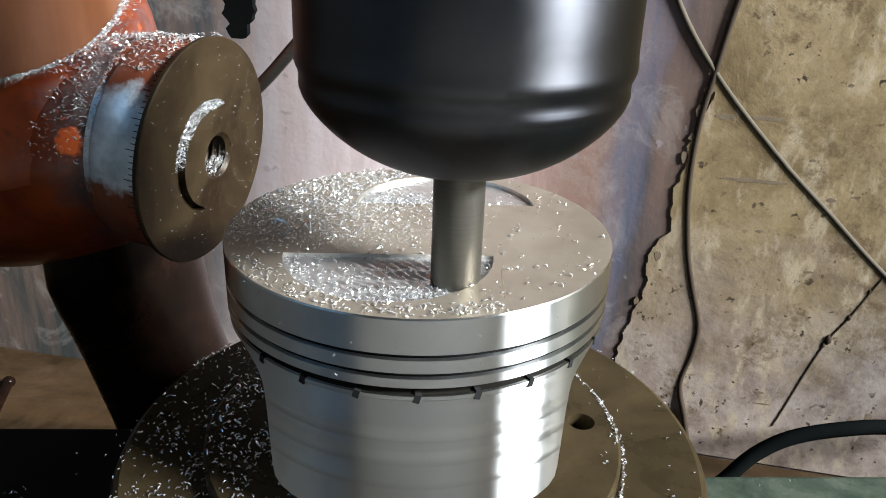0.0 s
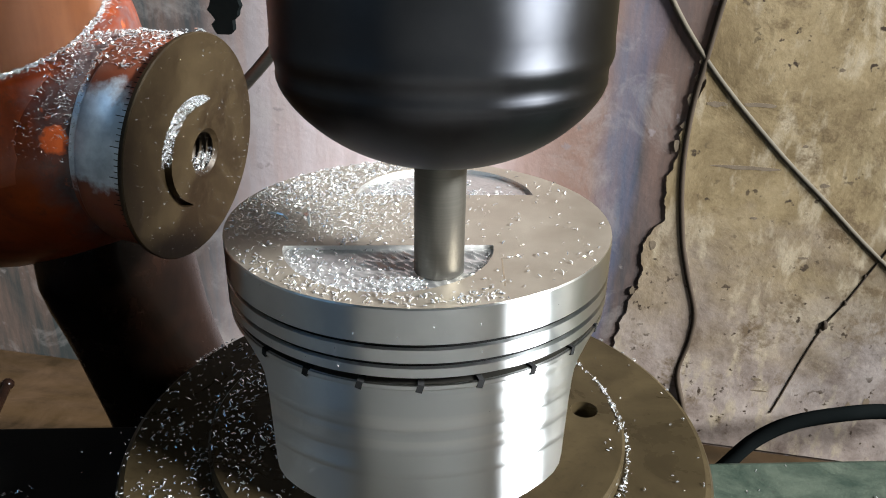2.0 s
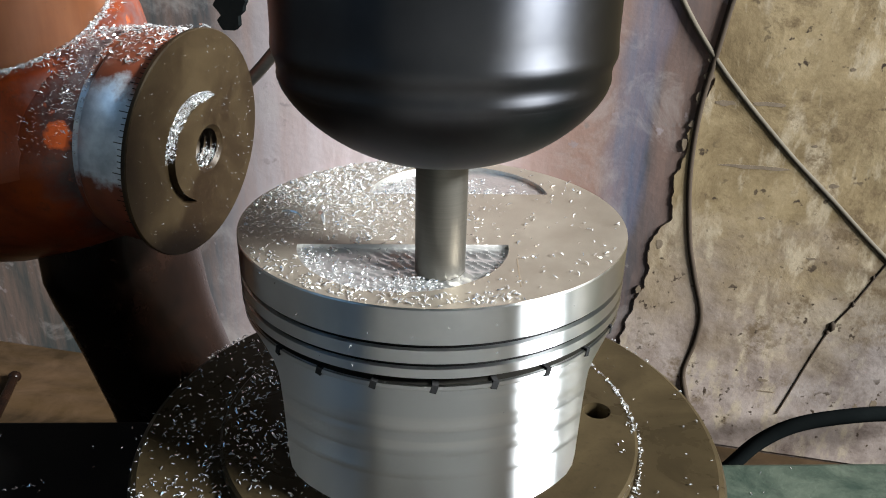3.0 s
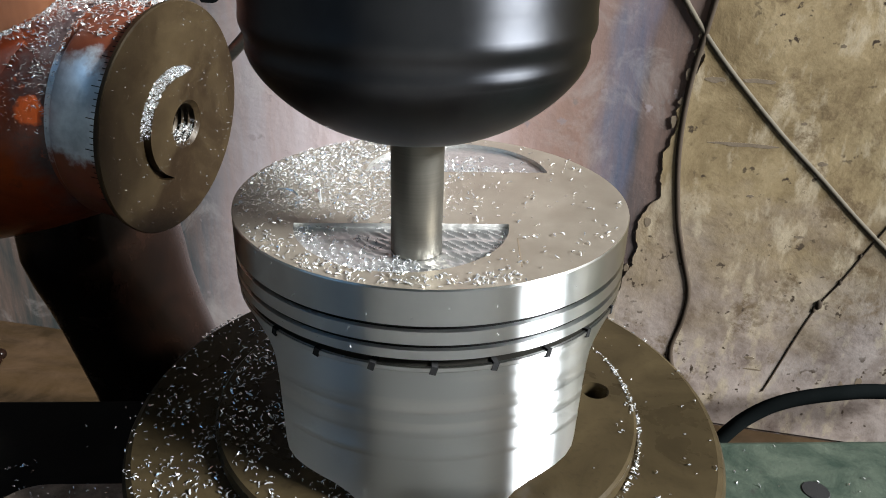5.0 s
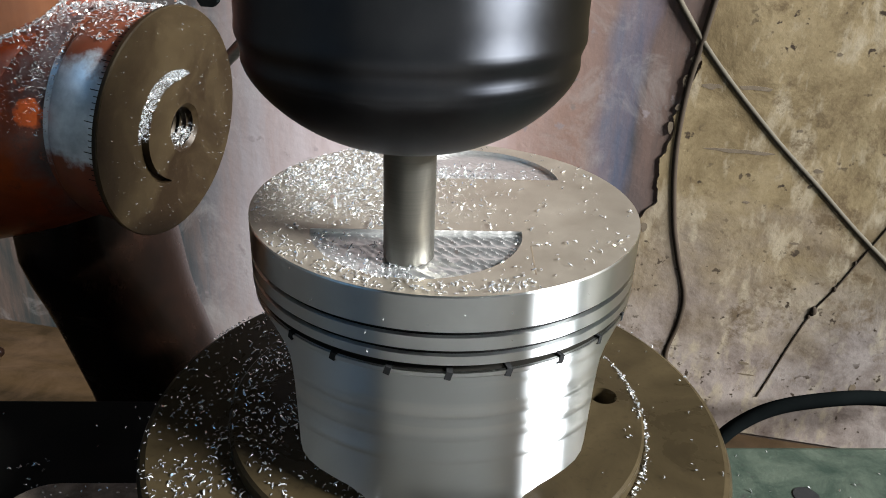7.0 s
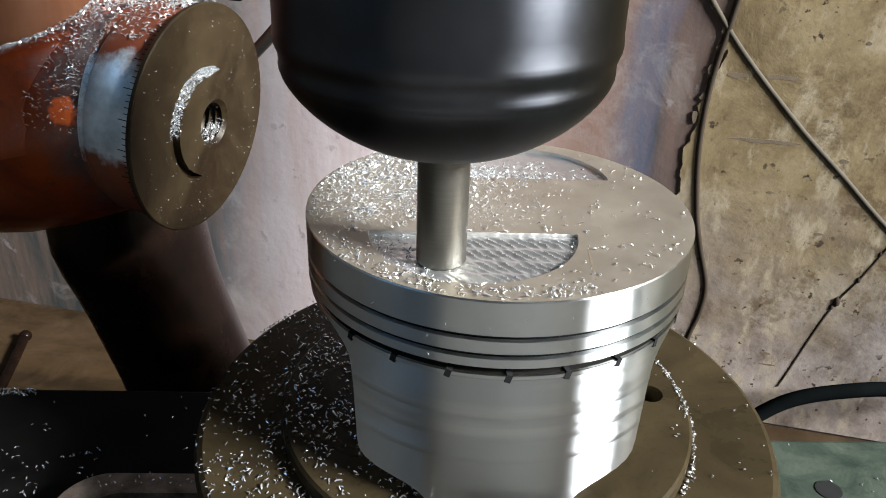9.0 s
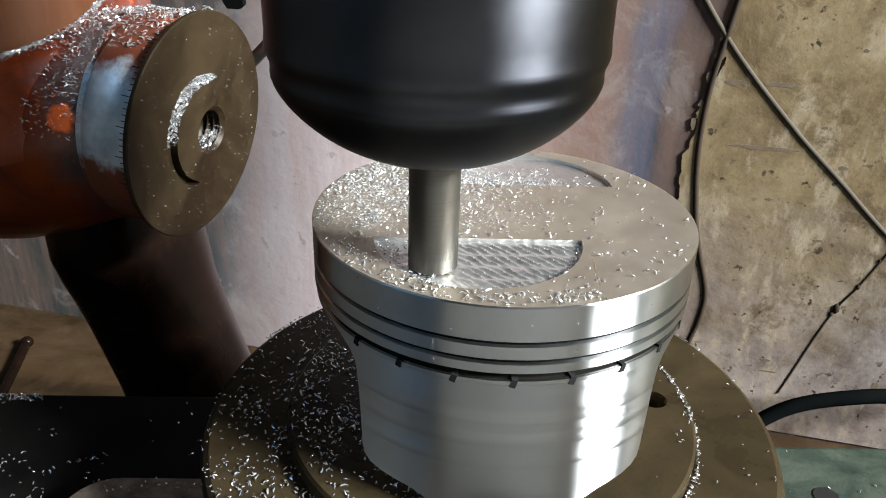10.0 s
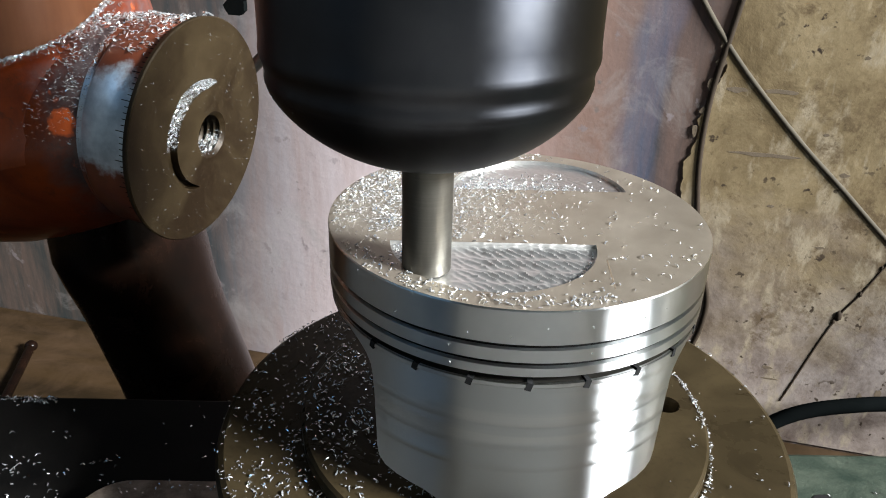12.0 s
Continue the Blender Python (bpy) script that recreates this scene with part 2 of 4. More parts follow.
def m_plaster(n):
    """Yellowed plaster, patched and blotched, pinker and greyer towards the bench."""
    big = n.noise(17, 8, 0.70, warp=0.3)
    c = n.ramp(big, (0.32, (0.147, 0.104, 0.052)), (0.44, (0.245, 0.180, 0.096)), (0.53, (0.333, 0.252, 0.140)), (0.63, (0.402, 0.315, 0.188)), (0.75, (0.490, 0.405, 0.272)))
    h = n.maths("ADD", n.axis(2), n.maths("MULTIPLY", n.maths("SUBTRACT", n.noise(13, 5, 0.65), 0.5), 0.20))
    pink = n.ramp(n.noise(30, 8, 0.72, warp=0.2), (0.34, (0.186, 0.140, 0.115)), (0.5, (0.350, 0.285, 0.248)), (0.66, (0.470, 0.400, 0.355)))
    c = n.mix(n.ramp(n.maths("MULTIPLY", n.maths("ADD", h, 0.25), 5.0), (0.25, 1.0), (0.75, 0.0)), c, pink)
    strokes = n.noise(1.0, 5, 0.65, n.mapped((80, 80, 34), (0, 24, 0)))
    c = n.mix(n.ramp(strokes, (0.53, 0.0), (0.66, 0.75)), c, (0.530, 0.445, 0.315))
    grey = n.maths("ADD", n.axis(0), n.maths("MULTIPLY", n.maths("SUBTRACT", n.noise(12, 5, 0.65), 0.5), 0.16))
    c = n.mix(n.ramp(n.maths("MULTIPLY", grey, 2.5), (0.38, 0.0), (0.62, 0.6)), c, n.mix(1.0, c, (0.72, 0.82, 0.92), "MULTIPLY"))
    scrape = n.noise(1.0, 4, 0.6, n.mapped((150, 150, 28), (0, -14, 0)))
    c = n.mix(n.ramp(scrape, (0.65, 0.0), (0.75, 0.4)), c, (0.56, 0.48, 0.36))
    patch = n.mix(1.0, n.ramp(n.noise(55, 7, 0.75), (0.53, 0.0), (0.64, 0.85)), n.ramp(n.noise(9, 3), (0.42, 0.0), (0.58, 1.0)), "MULTIPLY")
    c = n.mix(patch, c, (0.152, 0.104, 0.056))
    dots = n.mix(1.0, n.ramp(n.noise(210, 3, 0.5), (0.64, 0.0), (0.70, 1.0)), n.ramp(n.noise(17, 3), (0.45, 0.0), (0.55, 1.0)), "MULTIPLY")
    c = n.mix(dots, c, (0.059, 0.041, 0.028))
    n.colour(n.mix(1.0, c, (0.69, 0.675, 0.66), "MULTIPLY"))
    n.put("Roughness", 0.85)
    n.bump(n.maths("ADD", n.noise(45, 6, 0.55), n.maths("MULTIPLY", big, 1.5)), 0.0012, 0.5)


def m_bench(n):
    grain = n.noise(1.0, 5, 0.6, n.mapped((6, 60, 60)))
    dirt = n.noise(24, 6, 0.7, warp=0.5)
    c = n.mix(n.ramp(grain, (0.35, 0.0), (0.65, 1.0)), (0.016, 0.009, 0.003), (0.036, 0.020, 0.007))
    c = n.mix(n.ramp(dirt, (0.4, 0.0), (0.7, 0.8)), c, (0.065, 0.038, 0.020))
    n.colour(c)
    n.put("Roughness", 0.75)
    n.bump(grain, 0.0006, 0.5)


def m_room(n):
    n.colour(n.mix(n.noise(3, 5), (0.020, 0.026, 0.029), (0.034, 0.041, 0.045)))
    n.put("Roughness", 0.9)


def m_pale(n):
    n.colour(n.mix(n.noise(3, 5), (0.46, 0.44, 0.40), (0.60, 0.575, 0.53)))
    n.put("Roughness", 0.9)


def plain(a, b, scale):
    def build(n):
        n.colour(n.mix(n.noise(scale, 4), a, b))
        n.bump(n.noise(scale * 4, 3), 0.0002, 0.4)
    return build


ALU_TURNED = material("turned_aluminium", m_turned, 0.35, 1.0)
ALU_SKIRT = material("skirt_aluminium", m_skirt, 0.35, 1.0)
ALU_CROWN = material("crown_aluminium", m_crown, 0.42, 0.7)
ALU_MILLED = material("fresh_milled_aluminium", m_milled, 0.25, 0.88)
ALU_DULL = material("dull_milled_aluminium", m_milled, 0.25, 0.95)
CHIP = material("aluminium_swarf", m_chip, 0.2, 0.8)
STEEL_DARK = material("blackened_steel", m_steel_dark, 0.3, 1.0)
STEEL_TOOL = material("tool_steel", m_steel_tool, 0.35, 1.0)
STEEL_BROWN = material("oily_brown_steel", m_steel_brown, 0.45, 0.6, 0.2)
PLATE_STEEL = material("oily_plate_steel", m_plate, 0.3, 0.0, 0.09)
STEEL_BRIGHT = material("dial_steel", m_steel_bright, 0.35, 0.9)
ORANGE = material("orange_machine_paint", m_orange, 0.35, 0.0, 0.22)
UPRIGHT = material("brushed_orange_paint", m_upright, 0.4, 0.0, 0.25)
CASTING = material("dark_brown_casting", m_casting, 0.4, 0.0, 0.13)
TABLE = material("oily_cast_iron", m_table, 0.5, 0.0, 0.08)
CLAMP = material("rusty_clamp_steel", m_clamp, 0.5, 0.5)
GREEN = material("worn_green_paint", m_green, 0.6, 0.0, 0.15)
WALL = material("stained_and_shaded_limewash", m_wall, 0.85, 0.0, 0.15)
PLASTER = material("yellowed_plaster", m_plaster, 0.85, 0.0, 0.15)
BENCH = material("dirty_bench_wood", m_bench, 0.75, 0.0, 0.15)
ROOM = material("workshop_walls", m_room, 0.9)
CORD_GREY = material("grey_brown_cord", plain((0.055, 0.046, 0.034), (0.11, 0.093, 0.068), 60), 0.75, 0.0, 0.12)
CORD_BROWN = material("dark_brown_cord", plain((0.025, 0.018, 0.012), (0.055, 0.04, 0.028), 60), 0.7, 0.0, 0.12)
RUBBER = material("black_rubber", plain((0.003, 0.004, 0.004), (0.006, 0.007, 0.007), 50), 0.9, 0.0, 0.0)
INK_AND_SHADE = material("black_mark_and_slot_shade", plain((0.006, 0.006, 0.006), (0.018, 0.018, 0.018), 90), 0.85, 0.0, 0.12)
PIT = material("dirty_pit", plain((0.10, 0.075, 0.05), (0.20, 0.155, 0.11), 220), 0.9, 0.0, 0.1)
GROOVE = material("recess_shade_black", plain((0.008, 0.008, 0.009), (0.02, 0.02, 0.02), 150), 0.5, 0.0, 0.2)
PALE = material("pale_reflector", m_pale, 0.9)


# ---------------------------------------------------------------- building helpers (millimetres in, metres out)
MM = 0.001
TURN = 14.2
CU, SU = math.cos(radians(TURN)), math.sin(radians(TURN))


def part(name, bm, mat, parent=None, label="", smooth=None):
    """One mesh object from a bmesh in millimetres, under a thing or a part."""
    bmesh.ops.scale(bm, vec=(MM, MM, MM), verts=bm.verts)
    bmesh.ops.recalc_face_normals(bm, faces=bm.faces)
    if smooth is not None:
        for e in bm.edges:
            e.smooth = len(e.link_faces) == 2 and e.calc_face_angle(0) < radians(smooth)
        for f in bm.faces:
            f.smooth = True
    me = bpy.data.meshes.new(name)
    bm.to_mesh(me)
    bm.free()
    me.materials.append(mat)
    ob = new(name, me)
    if parent:
        ob.parent = parent
    if label:
        tagged(ob, label)
    return ob


def thing(name, at, label, category, group="", kind=""):
    ob = new(name)
    ob.matrix_world = at
    ob.empty_display_size = 0.01
    return tagged(ob, label, category, group, kind)


def place(x, y, z, rx=0, ry=0, rz=0):
    return pose(x * MM, y * MM, z * MM, rx, ry, rz)


def lathe(bm, profile, n=96, m=Matrix.Identity(4), a0=0.0, a1=360.0):
    """Turns (radius, height) points about z. A radius of 0 closes the end."""
    full = a1 - a0 >= 360
    steps = n if full else n + 1
    rings = []
    for r, z in profile:
        if r < 1e-6:
            rings.append([bm.verts.new(m @ Vector((0, 0, z)))])
        else:
            rings.append([bm.verts.new(m @ Vector((r * math.cos(radians(a0 + (a1 - a0) * k / n)), r * math.sin(radians(a0 + (a1 - a0) * k / n)), z))) for k in range(steps)])
    for a, b in zip(rings, rings[1:]):
        for k in range(n):
            j = (k + 1) % steps
            if len(a) == 1 and len(b) == 1:
                continue
            if len(a) == 1:
                bm.faces.new((a[0], b[k], b[j]))
            elif len(b) == 1:
                bm.faces.new((a[k], b[0], a[j]))
            else:
                bm.faces.new((a[k], b[k], b[j], a[j]))
    return rings


def box(bm, lo, hi, m=Matrix.Identity(4), bevel=0.0):
    r = bmesh.ops.create_cube(bm, size=1)
    c, s = [(a + b) / 2 for a, b in zip(lo, hi)], [b - a for a, b in zip(lo, hi)]
    for v in r["verts"]:
        v.co = m @ Vector([p + q * w for p, q, w in zip(c, v.co, s)])
    if bevel:
        es = {e for v in r["verts"] for e in v.link_edges}
        bmesh.ops.bevel(bm, geom=list(es), offset=bevel, segments=2, affect="EDGES", profile=0.5)


def tube(bm, pts, r, n=10, smooth_steps=8):
    """A round cable through points (Catmull-Rom)."""
    P = [Vector(p) for p in pts]
    P = [2 * P[0] - P[1]] + P + [2 * P[-1] - P[-2]]
    line = []
    for i in range(1, len(P) - 2):
        for k in range(smooth_steps):
            t = k / smooth_steps
            a, b, c, d = P[i - 1:i + 3]
            line.append(0.5 * ((2 * b) + (c - a) * t + (2 * a - 5 * b + 4 * c - d) * t * t + (3 * b - a - 3 * c + d) * t ** 3))
    line.append(P[-2])
    rings = []
    for i, p in enumerate(line):
        d = (line[min(i + 1, len(line) - 1)] - line[max(i - 1, 0)]).normalized()
        side = d.cross(Vector((0, 1, 0.01))).normalized()
        up = side.cross(d)
        rings.append([bm.verts.new(p + r * (math.cos(2 * math.pi * k / n) * side + math.sin(2 * math.pi * k / n) * up)) for k in range(n)])
    for a, b in zip(rings, rings[1:]):
        for k in range(n):
            bm.faces.new((a[k], a[(k + 1) % n], b[(k + 1) % n], b[k]))
    bm.faces.new(rings[0]), bm.faces.new(rings[-1])


def flat_loop(bm, pts, z):
    return [bm.verts.new((x, y, z)) for x, y in pts]


def close_loop(bm, vs):
    return [bm.edges.get((a, b)) or bm.edges.new((a, b)) for a, b in zip(vs, vs[1:] + vs[:1])]


def wall_between(bm, a, b):
    n = len(a)
    for k in range(n):
        bm.faces.new((a[k], a[(k + 1) % n], b[(k + 1) % n], b[k]))


def swarf(name, spots, mat, at, label, seed=1, curl=1.0):
    """Loose chips as one heap: each a small bent sliver at (x, y, z, size)."""
    rnd = random.Random(seed)
    verts, faces = [], []
    for x, y, z, s in spots:
        length, wide, thick = s * rnd.uniform(0.7, 1.5), s * rnd.uniform(0.22, 0.45), s * rnd.uniform(0.08, 0.16)
        bend = rnd.uniform(0.2, 1.2) * curl
        m = Euler((rnd.uniform(-0.7, 0.7), rnd.uniform(-0.7, 0.7), rnd.uniform(0, 6.28))).to_matrix()
        base, secs = len(verts), 4
        for k in range(secs):
            a = (k / (secs - 1) - 0.5) * 2
            w = wide * (1 - 0.45 * a * a)
            c = Vector((length * 0.5 * a, bend * s * 0.25 * (a * a), bend * s * 0.22 * (1 - a * a)))
            for dy, dz in ((-w / 2, 0), (w / 2, 0), (w / 2, thick), (-w / 2, thick)):
                p = m @ (c + Vector((0, dy, dz)))
                verts.append(((x + p.x) * MM, (y + p.y) * MM, (z + p.z + 0.22 * s) * MM))
        for k in range(secs - 1):
            for j in range(4):
                faces.append((base + 4 * k + j, base + 4 * k + (j + 1) % 4, base + 4 * k + 4 + (j + 1) % 4, base + 4 * k + 4 + j))
        faces.append((base + 3, base + 2, base + 1, base))
        e = base + 4 * (secs - 1)
        faces.append((e, e + 1, e + 2, e + 3))
    me = bpy.data.meshes.new(name)
    me.from_pydata(verts, [], faces)
    me.materials.append(mat)
    ob = new(name, me)
    ob.matrix_world = at
    return tagged(ob, label, "metal chips", "", "stuff")


# ---------------------------------------------------------------- the room


def slab(name, lo, hi, mat, label, category):
    bm = bmesh.new()
    box(bm, lo, hi)
    return tagged(part(name, bm, mat), label, category, "", "structure")


def wall_with_window(name, x0, x1, z0, z1, hole, thick, at, mat, label):
    """A wall in the xz plane with an opening hole = (x, x, z, z)."""
    a, b, c, d = hole
    bm = bmesh.new()
    for lo, hi in (((x0, 0, z0), (a, thick, z1)), ((b, 0, z0), (x1, thick, z1)), ((a, 0, z0), (b, thick, c)), ((a, 0, d), (b, thick, z1))):
        box(bm, lo, hi)
    ob = part(name, bm, mat)
    ob.matrix_world = at
    return tagged(ob, label, "wall", "", "structure")


FLOOR_Z, CEIL_Z = -1100, 2700
slab("wall_north", (-2100, 280, FLOOR_Z), (3500, 400, 190), WALL, "stained pink limewashed workshop wall with shade coloured in at its left end", "wall")
# unseen dark upper wall, added to cut light bounced onto the machine
slab("wall_bounce_cut", (-2100, 280, 190), (600, 400, CEIL_Z), ROOM, "dark upper wall out of view, added to cut bounced light", "wall")
# unseen pale wall, added as a reflector for the piston's right edge
slab("wall_reflector", (600, 280, 190), (3500, 400, CEIL_Z), PALE, "pale wall out of view, added as a reflector", "wall")
# unseen floor kept pale so that the piston skirt reflects it brightly
slab("floor", (-800, -3020, FLOOR_Z - 100), (3620, 400, FLOOR_Z), PALE, "pale floor out of view, kept bright as a reflector for the piston skirt", "floor")
# unseen dark floor part, added to darken reflections in the piston's left side
slab("floor_west", (-2220, -3020, FLOOR_Z - 100), (-800, 400, FLOOR_Z), ROOM, "dark floor out of view, added to darken the piston's left reflection", "floor")
slab("ceiling", (-2220, -3020, CEIL_Z), (3620, 400, CEIL_Z + 100), ROOM, "plain dull workshop ceiling", "ceiling")
wall_with_window("wall_west", -3020, 400, FLOOR_Z, CEIL_Z, (-2720, -280, 1780, 2620), 120, place(-2100, 0, 0, 0, 0, 90), ROOM, "plain workshop wall with a window opening")
wall_with_window("wall_east", -3020, 400, FLOOR_Z, CEIL_Z, (-1360, -20, 1580, 2180), 120, place(3500, 0, 0, 0, 0, 90) @ Matrix.Scale(-1, 4, (0, 1, 0)), ROOM, "plain workshop wall with a high window opening")
slab("wall_southwest", (-2220, -3020, FLOOR_Z), (-200, -2900, CEIL_Z), ROOM, "plain dull workshop wall", "wall")
slab("wall_south", (-200, -3020, FLOOR_Z), (3620, -2900, CEIL_Z), ROOM, "plain dark workshop wall", "wall")


def plaster_sheet():
    """The plaster coat on the wall, with a broken left edge."""
    rnd = random.Random(4)
    stations = [(189, 102), (120, 96), (60, 92), (29, 88), (5, 86), (-20, 84), (-37, 80), (-55, 74), (-75, 71), (-95, 71), (-110, 66), (-140, 61), (-160, 58), (-180, 54), (-215, 47), (-256, 40)]
    edge = []
    for (z0, x0), (z1, x1) in zip(stations, stations[1:]):
        k = max(3, int(abs(z1 - z0) / 1.2))
        for i in range(k):
            t = i / k
            zz = z0 + (z1 - z0) * t
            edge.append((x0 + (x1 - x0) * t + 6.0 * noise.noise((0.3, zz * 0.045, 1.0)) + 2.4 * noise.noise((2.3, zz * 0.17, 1.0)) + 0.7 * noise.noise((5.1, zz * 0.55, 2.0)), zz))
    edge.append((stations[-1][1], stations[-1][0]))
    bm = bmesh.new()
    front = [bm.verts.new((x, 278.9, z)) for x, z in edge]
    lip = [bm.verts.new((x - rnd.uniform(0.2, 0.6), 280.2, z)) for x, z in edge]
    # runs on unseen to the east, added to brighten the piston's right edge
    far = [bm.verts.new((3480, 278.9, z)) for x, z in edge]
    for k in range(len(edge) - 1):
        bm.faces.new((front[k], front[k + 1], far[k + 1], far[k]))
        bm.faces.new((lip[k], lip[k + 1], front[k + 1], front[k]))
    ob = tagged(part("plaster_coat", bm, PLASTER), "yellowed patchy plaster coat with a broken edge", "wall plaster", "", "structure")
    for x0, x1, z, w in ((86, 97, -31.5, 3.4), (105, 124, -31, 2.6), (92, 132, -66.5, 2.4), (153, 158.5, -73.5, 2.6), (150, 156, -118, 1.6), (138, 145, -203, 2.2), (139, 150, -211, 1.4), (196, 199, -214, 5), (205, 209, -210, 7), (120, 124, -96, 2.0), (140, 143, -52, 2.0), (150, 153, -10, 2.2), (185, 188, -50, 2.0), (112, 115, -150, 1.8), (176, 178, 5, 2.4), (78, 84, -18, 5), (76, 80, -30, 7), (74, 79, -45, 5), (72, 75, -56, 8), (79, 82, -8, 6), (66, 70, -118, 8), (58, 61, -150, 6)):
        bm = bmesh.new()
        pts, n = [], 14
        for k in range(n):
            a = 2 * math.pi * k / n
            pts.append(bm.verts.new(((x0 + x1) / 2 + (x1 - x0) / 2 * math.cos(a) * rnd.uniform(0.8, 1.1), 278.8, z + w / 2 * math.sin(a) * rnd.uniform(0.6, 1.2))))
        low = [bm.verts.new((v.co.x, 279.6, v.co.z)) for v in pts]
        bm.faces.new(pts)
        wall_between(bm, pts, low)
        part("gouge", bm, PIT, ob)
    return ob


plaster_sheet()


def bench():
    ob = thing("workbench", place(0, 0, 0), "dirty brown wooden workbench against the wall", "workbench")
    bm = bmesh.new()
    box(bm, (-1200, -420, -300), (1200, 279, -256), bevel=3)
    part("benchtop", bm, BENCH, ob)
    for x in (-1120, 1120):
        for y in (-360, 210):
            bm = bmesh.new()
            box(bm, (x - 40, y - 40, FLOOR_Z), (x + 40, y + 40, -300), bevel=3)
            part("leg", bm, BENCH, ob)
    return ob


bench()


def cables():
    bm = bmesh.new()
    tube(bm, [(20, 278, 150), (40, 278.6, 75), (57, 279.5, 29), (85, 279.5, -11), (125, 279.5, -53), (158, 279.5, -83), (190, 279.5, -112), (240, 278.9, -152), (300, 278.6, -190)], 1.6)
    tagged(part("hanging_cord", bm, CORD_GREY, smooth=60), "thin grey-brown electric cord strung across the wall", "cord")
    bm = bmesh.new()
    tube(bm, [(112, 279.7, 120), (96, 279.7, 60), (88, 279.7, 29), (83, 279.7, -5), (79, 279.7, -37), (79, 279.7, -73), (84, 279.7, -110), (90, 279.7, -134), (98, 279.7, -160), (98, 279.7, -180), (94, 279.7, -205), (100, 277, -228), (106, 276.8, -252)], 1.9)
    tagged(part("wall_cord", bm, CORD_BROWN, smooth=60), "dark brown cord hanging loosely down the wall", "cord")
    bm = bmesh.new()
    tube(bm, [(262, 255, -197), (214, 255, -199), (186, 252, -203), (158, 250, -213), (138, 246, -227), (120, 238, -246), (100, 226, -251.4), (60, 215, -251.5), (-20, 220, -251.5)], 4.4, 12)
    tagged(part("power_cable", bm, RUBBER, smooth=60), "thick black rubber power cable curving onto the bench", "cable")
    bm = bmesh.new()
    tube(bm, [(215, 278.95, -62), (204, 278.95, -90), (192, 278.95, -118), (182, 278.95, -142), (173, 278.95, -160), (166, 278.95, -182), (158, 278.95, -212), (154, 278.95, -226)], 0.65, 6)
    for x, z, s in ((173, -160, 3.0), (171, -164, 1.9), (181, -144, 1.8), (188, -126, 1.5)):
        m = bmesh.ops.create_icosphere(bm, subdivisions=1, radius=s)
        for v in m["verts"]:
            v.co = Vector((x + v.co.x * 0.8, 278.95 + v.co.y * 0.5, z + v.co.z * 1.3))
    tagged(part("knotted_wire", bm, CORD_BROWN, smooth=60), "thin dark knotted wire against the plaster", "wire")


cables()

# ---------------------------------------------------------------- the machine


R_PISTON = 43.0
DISC_Z = -53.5
POCKET_R, POCKET_C, POCKET_FLAT, POCKET_DEEP = 21.8, (-6.5, -14.8), -15.2, 1.05

SCRIBE = (15.9, -28.2, -3.6)


def pocket_outline(sign):
    """The half-round valve pocket: a flat edge towards the middle and an arc towards the rim."""
    cx, cy = POCKET_C
    a0 = math.degrees(math.asin((POCKET_FLAT - cy) / POCKET_R))
    pts = []
    for k in range(49):
        a = radians(180 - a0 + (180 + 2 * a0) * k / 48)
        pts.append((sign * (cx * 1 + POCKET_R * math.cos(a)) if sign < 0 else cx + POCKET_R * math.cos(a), sign * (cy + POCKET_R * math.sin(a)) if sign < 0 else cy + POCKET_R * math.sin(a)))
    return pts


